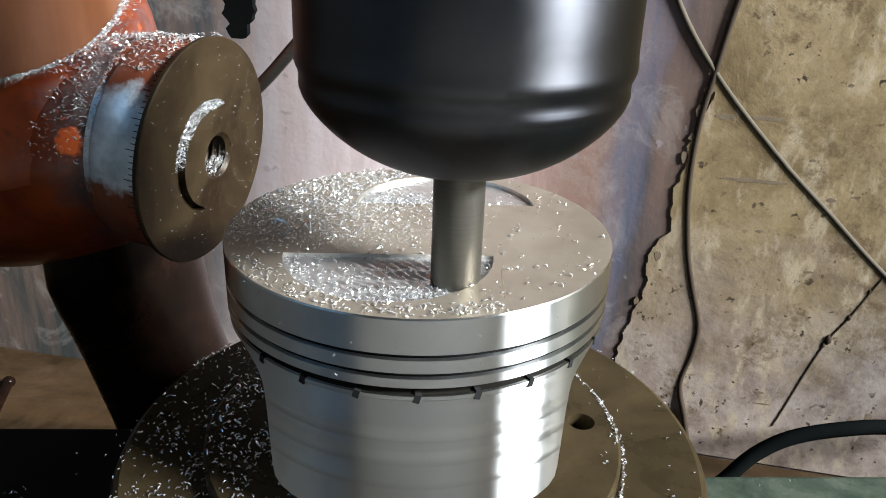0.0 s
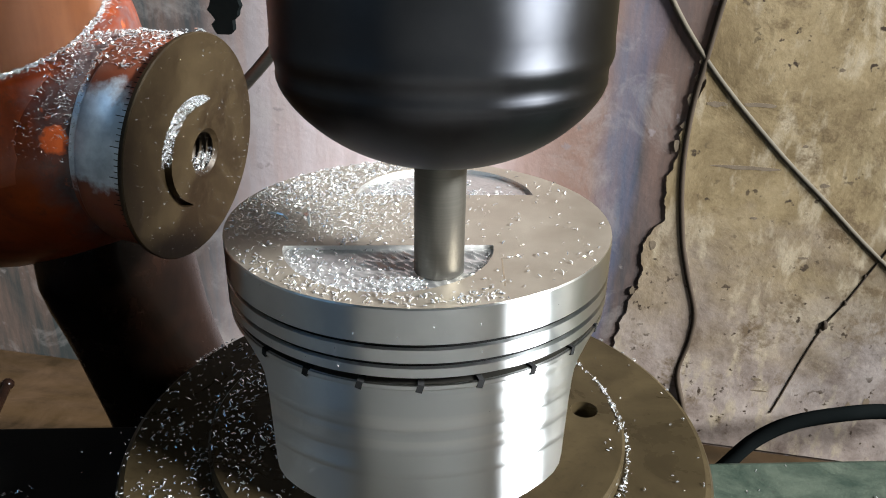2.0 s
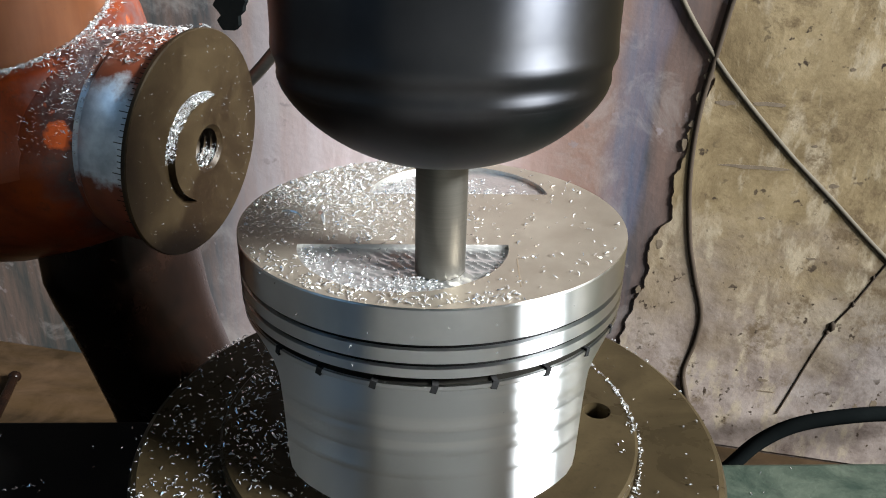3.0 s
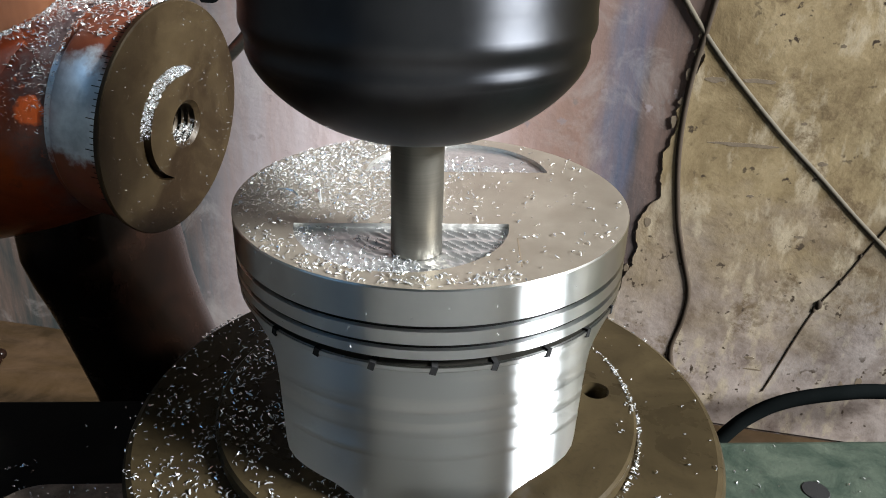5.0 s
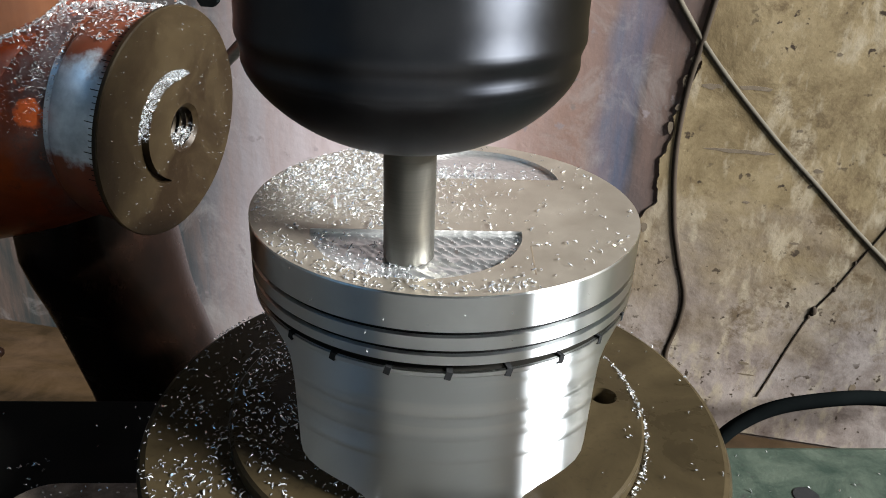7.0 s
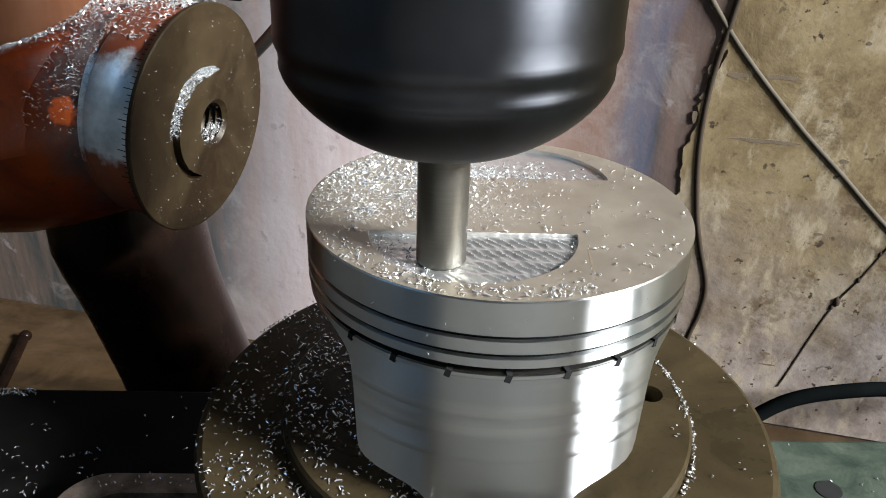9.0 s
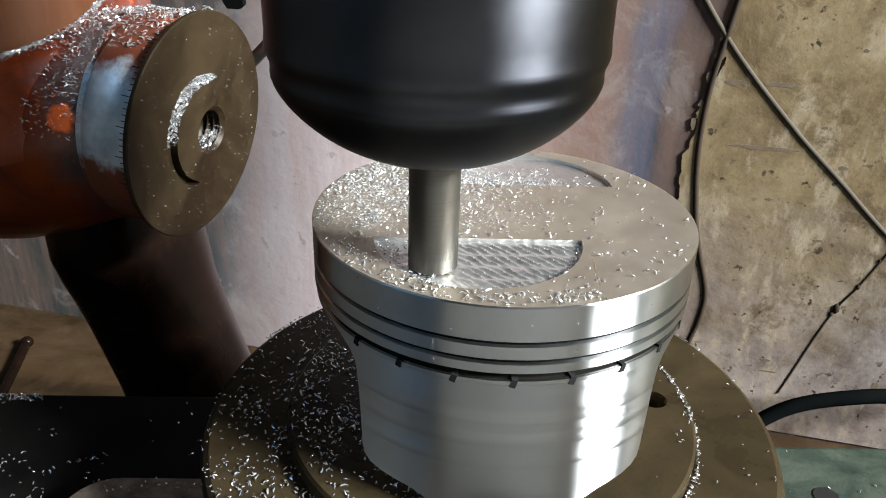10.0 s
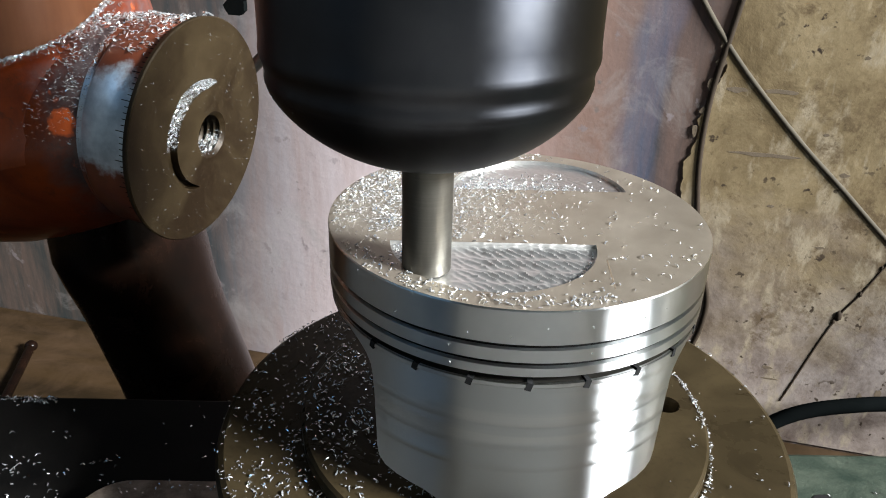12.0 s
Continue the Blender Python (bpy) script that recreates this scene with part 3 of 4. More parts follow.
def piston():
    ob = thing("piston", place(0, 0, 0), "bare aluminium engine piston with three ring grooves being milled", "piston")
    # crown with the two pockets cut out
    bm = bmesh.new()
    rim = [(42.9 * math.cos(2 * math.pi * k / 160), 42.9 * math.sin(2 * math.pi * k / 160)) for k in range(160)]
    outer = flat_loop(bm, rim, 0)
    edges = close_loop(bm, outer)
    for s in (1, -1):
        top = flat_loop(bm, pocket_outline(s), 0)
        edges += close_loop(bm, top)
    bmesh.ops.triangle_fill(bm, edges=edges, use_beauty=True)
    inside = [f for f in bm.faces if any(math.hypot(f.calc_center_median().x - s * POCKET_C[0], f.calc_center_median().y - s * POCKET_C[1]) < POCKET_R * 0.995 and s * f.calc_center_median().y < POCKET_FLAT for s in (1, -1))]
    bmesh.ops.delete(bm, geom=inside, context="FACES_ONLY")
    part("crown", bm, ALU_CROWN, ob, "dull brownish flat piston crown")
    for s in (1, -1):
        bm = bmesh.new()
        pts = pocket_outline(s)
        top = flat_loop(bm, pts, 0)
        low = flat_loop(bm, pts, -POCKET_DEEP - 0.3)
        wall_between(bm, top, low)
        pk = part("valve_pocket", bm, ALU_DULL, ob, "milled half-round valve pocket")
        # floor with the cutter's overlapping marks
        bm = bmesh.new()
        step = 0.3
        nu, nv = int(46 / step), int(23 / step)
        cx, cy = POCKET_C
        grid = {}
        for i in range(nu + 1):
            for j in range(nv + 1):
                u, v = cx - 23 + i * step, cy - 22.4 + j * step
                if math.hypot(u - cx, v - cy) < POCKET_R + 0.35 and v < POCKET_FLAT + 0.35:
                    lane = math.floor(v / 5.2)
                    phase = (u + 0.85 * (v - lane * 5.2) + 1.3 * lane + 1.1 * noise.noise((u * 0.2, v * 0.3, 3))) / 2.3
                    saw = phase - math.floor(phase)
                    edge = abs((v / 5.2 - lane) - 0.5) * 2
                    cut = 0.3 if s < 0 else min(1.0, max(0.12, (u + 17) / 9))
                    h = cut * 0.75 * max(0.0, saw - 0.4) * (1 - edge ** 4) + 0.12 * edge ** 3 + cut * 0.16 * noise.noise((u * 0.6, v * 0.45, 0)) + 0.07 * noise.noise((u * 1.6, v * 1.6, 5))
                    grid[i, j] = bm.verts.new((s * u, s * v, -POCKET_DEEP + h))
        for i, j in list(grid):
            q = [grid.get(k) for k in ((i, j), (i + 1, j), (i + 1, j + 1), (i, j + 1))]
            if all(q):
                bm.faces.new(q)
        part("pocket_floor", bm, ALU_MILLED if s > 0 else ALU_DULL, pk, "bright scalloped milled floor", smooth=50)
    # a scribed line on the crown beside the near pocket
    bm = bmesh.new()
    box(bm, (-0.13, -6.2, 0.005), (0.13, 6.2, 0.03), Matrix.Translation((SCRIBE[0], SCRIBE[1], 0)) @ Matrix.Rotation(radians(SCRIBE[2]), 4, "Z"))
    part("scribe_mark", bm, PIT, ob, "faint scribed line")
    # ring belt
    bm = bmesh.new()
    lathe(bm, [(42.0, -16.35), (42.7, -16.4), (42.7, -17.2), (42.2, -17.8), (30, -18.4), (0, -18.4)], 160)
    belt = part("ring_belt", bm, ALU_TURNED, ob, "turned ring belt with dark grooves", smooth=35)
    for prof in ([(42.6, 0), (43.0, -0.4), (43, -7.4), (42.0, -7.45)], [(42.0, -8.55), (43, -8.6), (43, -11.3), (42.0, -11.35)], [(42.0, -12.45), (43, -12.5), (43, -14.4), (42.0, -14.45)]):
        bm = bmesh.new()
        lathe(bm, prof, 160)
        part("ring_land", bm, ALU_TURNED, belt, smooth=35)
    # grooves lined darker than the aluminium: their shade is put into the colour
    for z0, z1 in ((-7.4, -8.6), (-11.3, -12.5), (-14.4, -16.4)):
        bm = bmesh.new()
        lathe(bm, [(42.5, z0 - 0.02), (39.6, z0 - 0.02), (39.6, z1 + 0.02), (42.5, z1 + 0.02)], 160)
        part("ring_groove", bm, GROOVE if z1 > -13 else STEEL_TOOL, belt, "ring groove lined black for its shade" if z1 > -13 else "wide grey oil ring groove", smooth=35)
    # oil drain slots under the lowest groove: solid blocks, shade in their black colour
    for k in range(16):
        a = -137 + k * 15.4 if k < 8 else 43 + (k - 8) * 15.4
        bm = bmesh.new()
        box(bm, (40.5, -0.62, -17.75), (42.82, 0.62, -16.0), Matrix.Rotation(radians(a), 4, "Z") @ Matrix.Translation((0, 0, -17.2)) @ Matrix.Rotation(radians(-16), 4, "X") @ Matrix.Translation((0, 0, 17.2)))
        part("drain_slot", bm, INK_AND_SHADE, belt, "black block for an oil drain slot")
    # two skirt panels
    bm = bmesh.new()
    for s in (1, -1):
        rows = []
        edge = [(-17.0, 38.6), (-17.8, 36.4), (-18.9, 34.2), (-20.4, 32.6), (-22.4, 31.6), (-25, 31.2), (-29, 30.9), (-34, 30.7), (-39, 30.5), (-43, 30.4),
                (-45.6, 30.0), (-47.0, 28.6), (-47.6, 26.0), (-47.9, 23.0), (-48.3, 20.0), (-49.6, 17.0), (-51.6, 15.0)]
        ridges = (-26.6, -32.2, -37.8)
        zs = sorted({z for z, w in edge} | {q + d for q in ridges for d in (-0.9, -0.35, 0.0, 1.1)}, reverse=True)
        for z in zs:
            w = next(wa + (wb - wa) * (za - z) / (za - zb) for (za, wa), (zb, wb) in zip(edge, edge[1:]) if za >= z >= zb)
            rr = 42.4 - 0.5 * ((z + 18) / 35.5) ** 2 + (0.13 if z in ridges else 0.0)
            a1 = math.asin(min(0.995, w / rr))
            row = []
            for k in range(49):
                a = -a1 + 2 * a1 * k / 48
                row.append((rr * math.sin(a) * 1.0, -rr * math.cos(a), z))
            rows.append(row)
        fr = [[bm.verts.new((s * x, s * y, z)) for x, y, z in r] for r in rows]
        bk = [[bm.verts.new((s * x * 0.93, s * (y * 0.91), z)) for x, y, z in r] for r in rows]
        for a, b in zip(fr, fr[1:]):
            for k in range(48):
                bm.faces.new((a[k], a[k + 1], b[k + 1], b[k]))
        for a, b in zip(bk, bk[1:]):
            for k in range(48):
                bm.faces.new((a[k], b[k], b[k + 1], a[k + 1]))
        for k in range(48):
            bm.faces.new((fr[-1][k], fr[-1][k + 1], bk[-1][k + 1], bk[-1][k]))
        for e in (0, 48):
            for k in range(len(rows) - 1):
                bm.faces.new((fr[k][e], fr[k + 1][e], bk[k + 1][e], bk[k][e]))
    part("skirt", bm, ALU_SKIRT, ob, "smooth satin skirt in two panels", smooth=40)
    # pin bosses
    for s in (1, -1):
        bm = bmesh.new()
        box(bm, (min(s * 12, s * 27), -13, -50), (max(s * 12, s * 27), 13, -18.5), bevel=3)
        part("pin_boss", bm, ALU_TURNED, ob)
    return ob


PISTON = piston()


def rotary_table():
    ob = thing("rotary_table", place(0, 0, 0), "round oily brown steel faceplate under the piston", "faceplate")
    bm = bmesh.new()
    lathe(bm, [(0, -95.8), (70.5, -95.8), (72.8, -93), (72.8, -60.2), (71.9, -58.4), (70.6, -57.6), (51.6, -57.6)], 160)
    part("plate", bm, PLATE_STEEL, ob, smooth=25)
    bm = bmesh.new()
    holes = [(41.3, 11.2)]
    outer = flat_loop(bm, [(50.9 * math.cos(2 * math.pi * k / 140), 50.9 * math.sin(2 * math.pi * k / 140)) for k in range(140)], DISC_Z)
    edges = close_loop(bm, outer)
    skirt = flat_loop(bm, [(51.6 * math.cos(2 * math.pi * k / 140), 51.6 * math.sin(2 * math.pi * k / 140)) for k in range(140)], DISC_Z - 0.7)
    foot = flat_loop(bm, [(51.6 * math.cos(2 * math.pi * k / 140), 51.6 * math.sin(2 * math.pi * k / 140)) for k in range(140)], -57.7)
    rings = []
    for x, y in holes:
        ring = flat_loop(bm, [(x + 3.5 * math.cos(2 * math.pi * k / 28), y + 3.5 * math.sin(2 * math.pi * k / 28)) for k in range(28)], DISC_Z)
        edges += close_loop(bm, ring)
        rings.append(ring)
    bmesh.ops.triangle_fill(bm, edges=edges, use_beauty=True)
    gone = [f for f in bm.faces if any((f.calc_center_median().xy - Vector(h)).length < 3.45 and all((v.co.xy - Vector(h)).length < 3.6 for v in f.verts) for h in holes)]
    bmesh.ops.delete(bm, geom=gone, context="FACES_ONLY")
    wall_between(bm, outer, skirt)
    wall_between(bm, skirt, foot)
    for ring in rings:
        low = [bm.verts.new((v.co.x, v.co.y, DISC_Z - 9)) for v in ring]
        wall_between(bm, ring, low)
        bm.faces.new(low)
    part("raised_disc", bm, PLATE_STEEL, ob, "raised centre disc with a bolt hole", smooth=25)
    return ob


FACEPLATE = rotary_table()


def work_table():
    ob = thing("work_table", place(0, 0, 0), "black oily cast-iron machine table strewn with chips", "machine table")
    bm = bmesh.new()
    box(bm, (-178, -150, -128), (62, 54, -96), bevel=1.2)
    part("tabletop", bm, TABLE, ob)
    bm = bmesh.new()
    box(bm, (-212, -150, -140), (-178.2, 48, -100), bevel=1.2)
    part("end_trough", bm, TABLE, ob)
    bm = bmesh.new()
    box(bm, (-120, -120, -180), (50, 40, -128.2), bevel=2)
    part("slide", bm, TABLE, ob)
    return ob


WORK_TABLE = work_table()


def saddle():
    bm = bmesh.new()
    box(bm, (-190, -110, -256), (60, 36, -180.2), bevel=3)
    ob = part("saddle", bm, TABLE)
    ob.matrix_world = place(0, 0, 0, 0, 0, TURN)
    return tagged(ob, "dark cast-iron saddle under the machine table", "saddle")


saddle()


def strap_clamp():
    """A slotted clamp bar lying on the table."""
    ob = thing("strap_clamp", place(0, 0, 0), "rusty slotted steel strap clamp lying on the machine table", "clamp")

    def stadium(x0, x1, y, r, n=14):
        return [(x0 + r * math.cos(radians(90 + 180 * k / n)), y + r * math.sin(radians(90 + 180 * k / n))) for k in range(n + 1)] + \
               [(x1 + r * math.cos(radians(-90 + 180 * k / n)), y + r * math.sin(radians(-90 + 180 * k / n))) for k in range(n + 1)]
    bm = bmesh.new()
    out, hole = stadium(-101, -66, -8.5, 12.5), stadium(-97, -64, -9.5, 6.2)
    loops = [(flat_loop(bm, out, z), flat_loop(bm, hole, z)) for z in (-86, -95.9)]
    lip = flat_loop(bm, [(x * 1.004 - 0.3, y * 1.01) for x, y in out], -87.2)
    wall_between(bm, loops[0][0], lip)
    wall_between(bm, lip, loops[1][0])
    wall_between(bm, loops[0][1], loops[1][1])
    for o, h in loops:
        wall_between(bm, o, h)
    part("bar", bm, CLAMP, ob, smooth=35)
    return ob


CLAMP_BAR = strap_clamp()


def green_base():
    ob = thing("cast_iron_plinth", place(0, 0, 0, 0, 0, TURN), "worn green painted cast-iron plinth with dark discs for holes", "plinth")
    bm = bmesh.new()
    box(bm, (62, -150, -255.8), (420, 92, -147), bevel=2.5)
    part("casting", bm, GREEN, ob)
    # flat discs stand for holes, their shade put into the black colour
    for u, v in ((150, 62), (200, 70)):
        bm = bmesh.new()
        lathe(bm, [(0, -146.6), (5.0, -146.6), (5.4, -147.2)], 24, place(0, 0, 0) @ Matrix.Translation((u, v, 0)))
        part("hole_disc", bm, GROOVE, ob, "dark disc for a hole, shade in its colour")
    return ob


green_base()


BOSS = [(19, 29.6), (21, 31.4), (24, 33.8), (30, 36.6), (40, 39.6), (55, 42.6), (75, 45.0), (95, 46), (170, 46)]


def boss_r(d):
    """The radius of the boss at d behind the disc's face."""
    for (a, r), (b, q) in zip(BOSS, BOSS[1:]):
        if d <= b:
            return r + (q - r) * max(0.0, d - a) / (b - a)
    return BOSS[-1][1]


def foot_z(a):
    """The height of the upright's foot on the collar, by the bearing a in degrees."""
    knots = ((-180, 22), (-80, 19), (-47, 22.3), (-35, 24.0), (-22, 26.2), (-12, 28.6), (-2, 31.7), (8, 35.0), (20, 38.6), (45, 41), (120, 36), (180, 22))
    for (p, z), (q, w) in zip(knots, knots[1:]):
        if p <= a <= q:
            t = (a - p) / (q - p)
            return z + (w - z) * t
    return 22.0


HOLE = (2.7, 5.6)


def crescent_point(t, depth):
    """A point of the disc's crescent recess: t along it, depth 0 at its outer edge and 1 at its inner one."""
    a = radians(147 + 209 * t)
    r = 16.5 - depth * 6.6 * max(0.0, math.sin(math.pi * t)) ** 0.6 * (1 - 0.45 * t)
    return 1.0 + r * math.cos(a), r * math.sin(a)


def arm():
    """The orange casting: a horizontal boss with a dial and end disc, on a leaning dark pedestal, under an upright cylinder."""
    ob = thing("milling_machine", place(0, 0, 0), "orange painted milling machine casting dusted with chips", "milling machine")
    axis = Matrix.Translation((-86.5, 37.6, -0.9)) @ Matrix.Rotation(radians(-4), 4, "Z") @ Matrix.Rotation(radians(90 + 6), 4, "Y")
    bm = bmesh.new()
    lathe(bm, [(27, -18), (29.0, -18.2)] + [(r, -d) for d, r in BOSS] + [(0, -170)], 96)
    for v in bm.verts:
        if v.co.x > 0:
            v.co.x *= 1 + 0.22 * min(1.0, max(0.0, (-v.co.z - 28) / 40))
        else:
            v.co.x *= 1 - 0.24 * min(1.0, max(0.0, (-v.co.z - 18) / 12))
    bmesh.ops.transform(bm, matrix=axis, verts=bm.verts)
    part("boss", bm, ORANGE, ob, "worn orange paint flaring from the dial", smooth=40)
    bm = bmesh.new()
    lathe(bm, [(30.4, -1.4), (30.8, -2.0), (30.8, -15.5), (30.2, -16.5), (29.4, -17), (29.4, -20), (0, -20)], 96, axis)
    dial = part("dial", bm, STEEL_BRIGHT, ob, "bright steel dial ring with fine graduations", smooth=35)
    for k in range(120):
        bm = bmesh.new()
        box(bm, (30.75, -0.11, -4.2 if k % 5 else -5.6), (30.88, 0.11, -2.2), axis @ Matrix.Rotation(radians(3 * k), 4, "Z"))
        part("graduation", bm, INK_AND_SHADE, dial)
    # end disc with a crescent recess and an off-centre threaded hole
    bm = bmesh.new()
    hx, hy = HOLE

    def ring(r, z, x=0.0, y=0.0, n=96):
        return [bm.verts.new(axis @ Vector((x + r * math.cos(2 * math.pi * k / n), y + r * math.sin(2 * math.pi * k / n), z))) for k in range(n)]
    back, edge, lip, face = ring(30, -1.5), ring(33.0, -1.5), ring(33.2, -0.4), ring(32.9, 0)
    wall_between(bm, back, edge)
    wall_between(bm, edge, lip)
    wall_between(bm, lip, face)
    hole = ring(7.2, 0, hx, hy, 40)
    crescent = [crescent_point(k / 24, 0) for k in range(25)] + [crescent_point(k / 24, 1) for k in range(23, 0, -1)]
    cres = [bm.verts.new(axis @ Vector((x, y, 0))) for x, y in crescent]
    edges = close_loop(bm, face) + close_loop(bm, hole) + close_loop(bm, cres)
    bmesh.ops.triangle_fill(bm, edges=edges, use_beauty=True)
    hset, cset = set(hole), set(cres)
    gone = [f for f in bm.faces if len(f.verts) == 3 and (all(v in hset for v in f.verts) or all(v in cset for v in f.verts))]
    bmesh.ops.delete(bm, geom=gone, context="FACES_ONLY")
    inv = axis.inverted()
    clow = [bm.verts.new(axis @ ((inv @ v.co) + Vector((0, 0, -2.4)))) for v in cres]
    wall_between(bm, cres, clow)
    bm.faces.new(clow)
    disc = part("end_disc", bm, STEEL_BROWN, ob, "oily brown machined end disc with a recess", smooth=30)
    bm = bmesh.new()
    prof = []
    for k in range(9):
        prof += [(7.2, -0.05 - 2.2 * k), (5.9, -1.15 - 2.2 * k)]
    prof += [(5.8, -20), (0, -20)]
    lathe(bm, prof, 40, axis @ Matrix.Translation((hx, hy, 0)))
    part("threaded_hole", bm, STEEL_BROWN, disc, "dark threaded hole", smooth=20)
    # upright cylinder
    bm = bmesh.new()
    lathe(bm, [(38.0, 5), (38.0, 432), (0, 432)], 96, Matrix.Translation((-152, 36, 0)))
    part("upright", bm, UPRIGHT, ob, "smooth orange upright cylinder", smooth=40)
    # collar flaring from the upright's foot down to the boss
    bm = bmesh.new()
    rings = []
    for r, dz in ((37.5, 0.1), (39.5, -0.2), (42.5, -0.6), (44.2, -2.0), (45.4, -6), (46.4, -11), (47.4, -19), (46, -26), (30, -30)):
        row = []
        for k in range(120):
            a = -180 + 3 * k
            rr = 37.5 + (r - 37.5) * (1 - 0.55 * min(1.0, max(0.0, (-a - 45) / 35)))
            row.append(bm.verts.new((-152 + rr * math.cos(radians(a)), 36 + rr * math.sin(radians(a)), foot_z(a) + dz)))
        rings.append(row)
    for a, b in zip(rings, rings[1:]):
        wall_between(bm, a, b)
    part("collar", bm, ORANGE, ob, "worn orange collar round the upright", smooth=50)
    # leaning pedestal
    bm = bmesh.new()
    levels = [(-10, -139, 60, 18, 22), (-30, -139, 63, 18, 26), (-45, -139, 66, 18, 30), (-56, -139.5, 68, 19, 31), (-68, -140, 71, 20.5, 29), (-82, -140.5, 75, 21.8, 26), (-95, -140.5, 79, 22.5, 25), (-130, -138, 88, 24, 25), (-175, -136, 98, 26, 26), (-230, -134, 104, 34, 32), (-255.8, -134, 104, 44, 42)]
    rings = []
    for z, x, y, a, b in levels:
        row = []
        for k in range(64):
            t = 2 * math.pi * k / 64
            c, s = math.cos(t), math.sin(t)
            row.append(bm.verts.new((x + a * math.copysign(abs(c) ** 0.64, c), y + b * math.copysign(abs(s) ** 0.64, s), z)))
        rings.append(row)
    for a, b in zip(rings, rings[1:]):
        wall_between(bm, a, b)
    bm.faces.new(rings[-1]), bm.faces.new(rings[0])
    part("pedestal", bm, CASTING, ob, "dark brown glossy leaning pedestal", smooth=50)
    # cross head that carries the spindle
    bm = bmesh.new()
    box(bm, (-200, -70, 430), (45, 90, 560), bevel=10)
    part("crosshead", bm, CASTING, ob)
    return ob


ARM = arm()
TOOL_X, TOOL_Y = -0.4, -26.6


def spindle():
    ob = thing("spindle", place(TOOL_X, TOOL_Y, 0), "spinning dark steel spindle chuck holding an end mill", "milling spindle")
    bm = bmesh.new()
    nose = [(5.0, 22.5)]
    for k in range(25):
        a = radians(90 * k / 24)
        nose.append((5.0 + 23.5 * math.sin(a) ** 1.05, 37.0 - 14.4 * math.cos(a) ** 1.5))
    lathe(bm, [(0, 22.5)] + nose, 128)
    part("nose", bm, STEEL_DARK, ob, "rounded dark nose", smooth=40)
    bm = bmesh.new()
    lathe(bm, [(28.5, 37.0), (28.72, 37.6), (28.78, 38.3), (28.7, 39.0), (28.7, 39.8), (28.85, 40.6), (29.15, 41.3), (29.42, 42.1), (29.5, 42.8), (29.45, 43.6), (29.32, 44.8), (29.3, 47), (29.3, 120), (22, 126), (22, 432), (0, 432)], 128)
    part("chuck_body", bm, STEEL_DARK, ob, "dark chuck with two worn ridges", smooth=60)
    bm = bmesh.new()
    lathe(bm, [(4.9, 22.8), (4.9, -0.55), (4.6, -0.95), (0, -0.95)], 64)
    mill = part("end_mill", bm, STEEL_TOOL, ob, "plain grey steel end mill", smooth=35)
    return ob


SPINDLE = spindle()


def lever():
    ob = thing("lever", place(0, 0, 0), "thin grey steel lever behind the arm", "lever")
    bm = bmesh.new()
    tube(bm, [(-118, 95, -14), (-104, 95, -1), (-92, 95, 10.5), (-80, 95, 23.5), (-66, 95, 38), (-52, 95, 52)], 2.3, 14, 3)
    part("rod", bm, STEEL_TOOL, ob, smooth=60)
    return ob


lever()


def torn_strap():
    rnd = random.Random(9)
    bm = bmesh.new()
    left, right = [], []
    for k in range(30):
        z = 23.5 + k * 6 if k > 8 else 23.5 + k * 1.6
        w = 5.6 if k > 6 else 2.2 + 0.6 * k
        j = rnd.uniform(-1.1, 1.1) if k < 12 else 0
        x = -100.5 + 0.12 * (z - 23.5)
        left.append((x - w + j, z)), right.append((x + w + rnd.uniform(-1.0, 1.0) * (k < 12), z))
    fr = [[bm.verts.new((x, 92 - d, z)) for x, z in side] for d in (0, 2.5) for side in (left, right)]
    for k in range(29):
        bm.faces.new((fr[2][k], fr[3][k], fr[3][k + 1], fr[2][k + 1]))
        bm.faces.new((fr[0][k], fr[0][k + 1], fr[1][k + 1], fr[1][k]))
        bm.faces.new((fr[0][k], fr[2][k], fr[2][k + 1], fr[0][k + 1]))
        bm.faces.new((fr[1][k], fr[1][k + 1], fr[3][k + 1], fr[3][k]))
    return tagged(part("torn_strap", bm, RUBBER), "ragged black rubber strap hanging down", "strap")


torn_strap()


def bench_rod():
    """A short dark rod with a knob, left lying on the bench."""
    bm = bmesh.new()
    tube(bm, [(-366, 231, -251.6), (-354, 206, -251.8), (-342, 180, -252), (-330, 155, -252)], 3.2, 12, 4)
    r = bmesh.ops.create_icosphere(bm, subdivisions=2, radius=4.6)
    for v in r["verts"]:
        v.co = Vector((-366 + v.co.x, 231 + v.co.y, -251.4 + v.co.z * 0.95))
    return tagged(part("steel_rod", bm, CASTING, smooth=60), "short dark steel rod with a knob lying on the workbench", "rod")


bench_rod()

# ---------------------------------------------------------------- chips
rnd = random.Random(21)


def in_pocket(u, v):
    return any(math.hypot(u - s * POCKET_C[0], v - s * POCKET_C[1]) < POCKET_R + 0.3 and s * v < POCKET_FLAT for s in (1, -1))


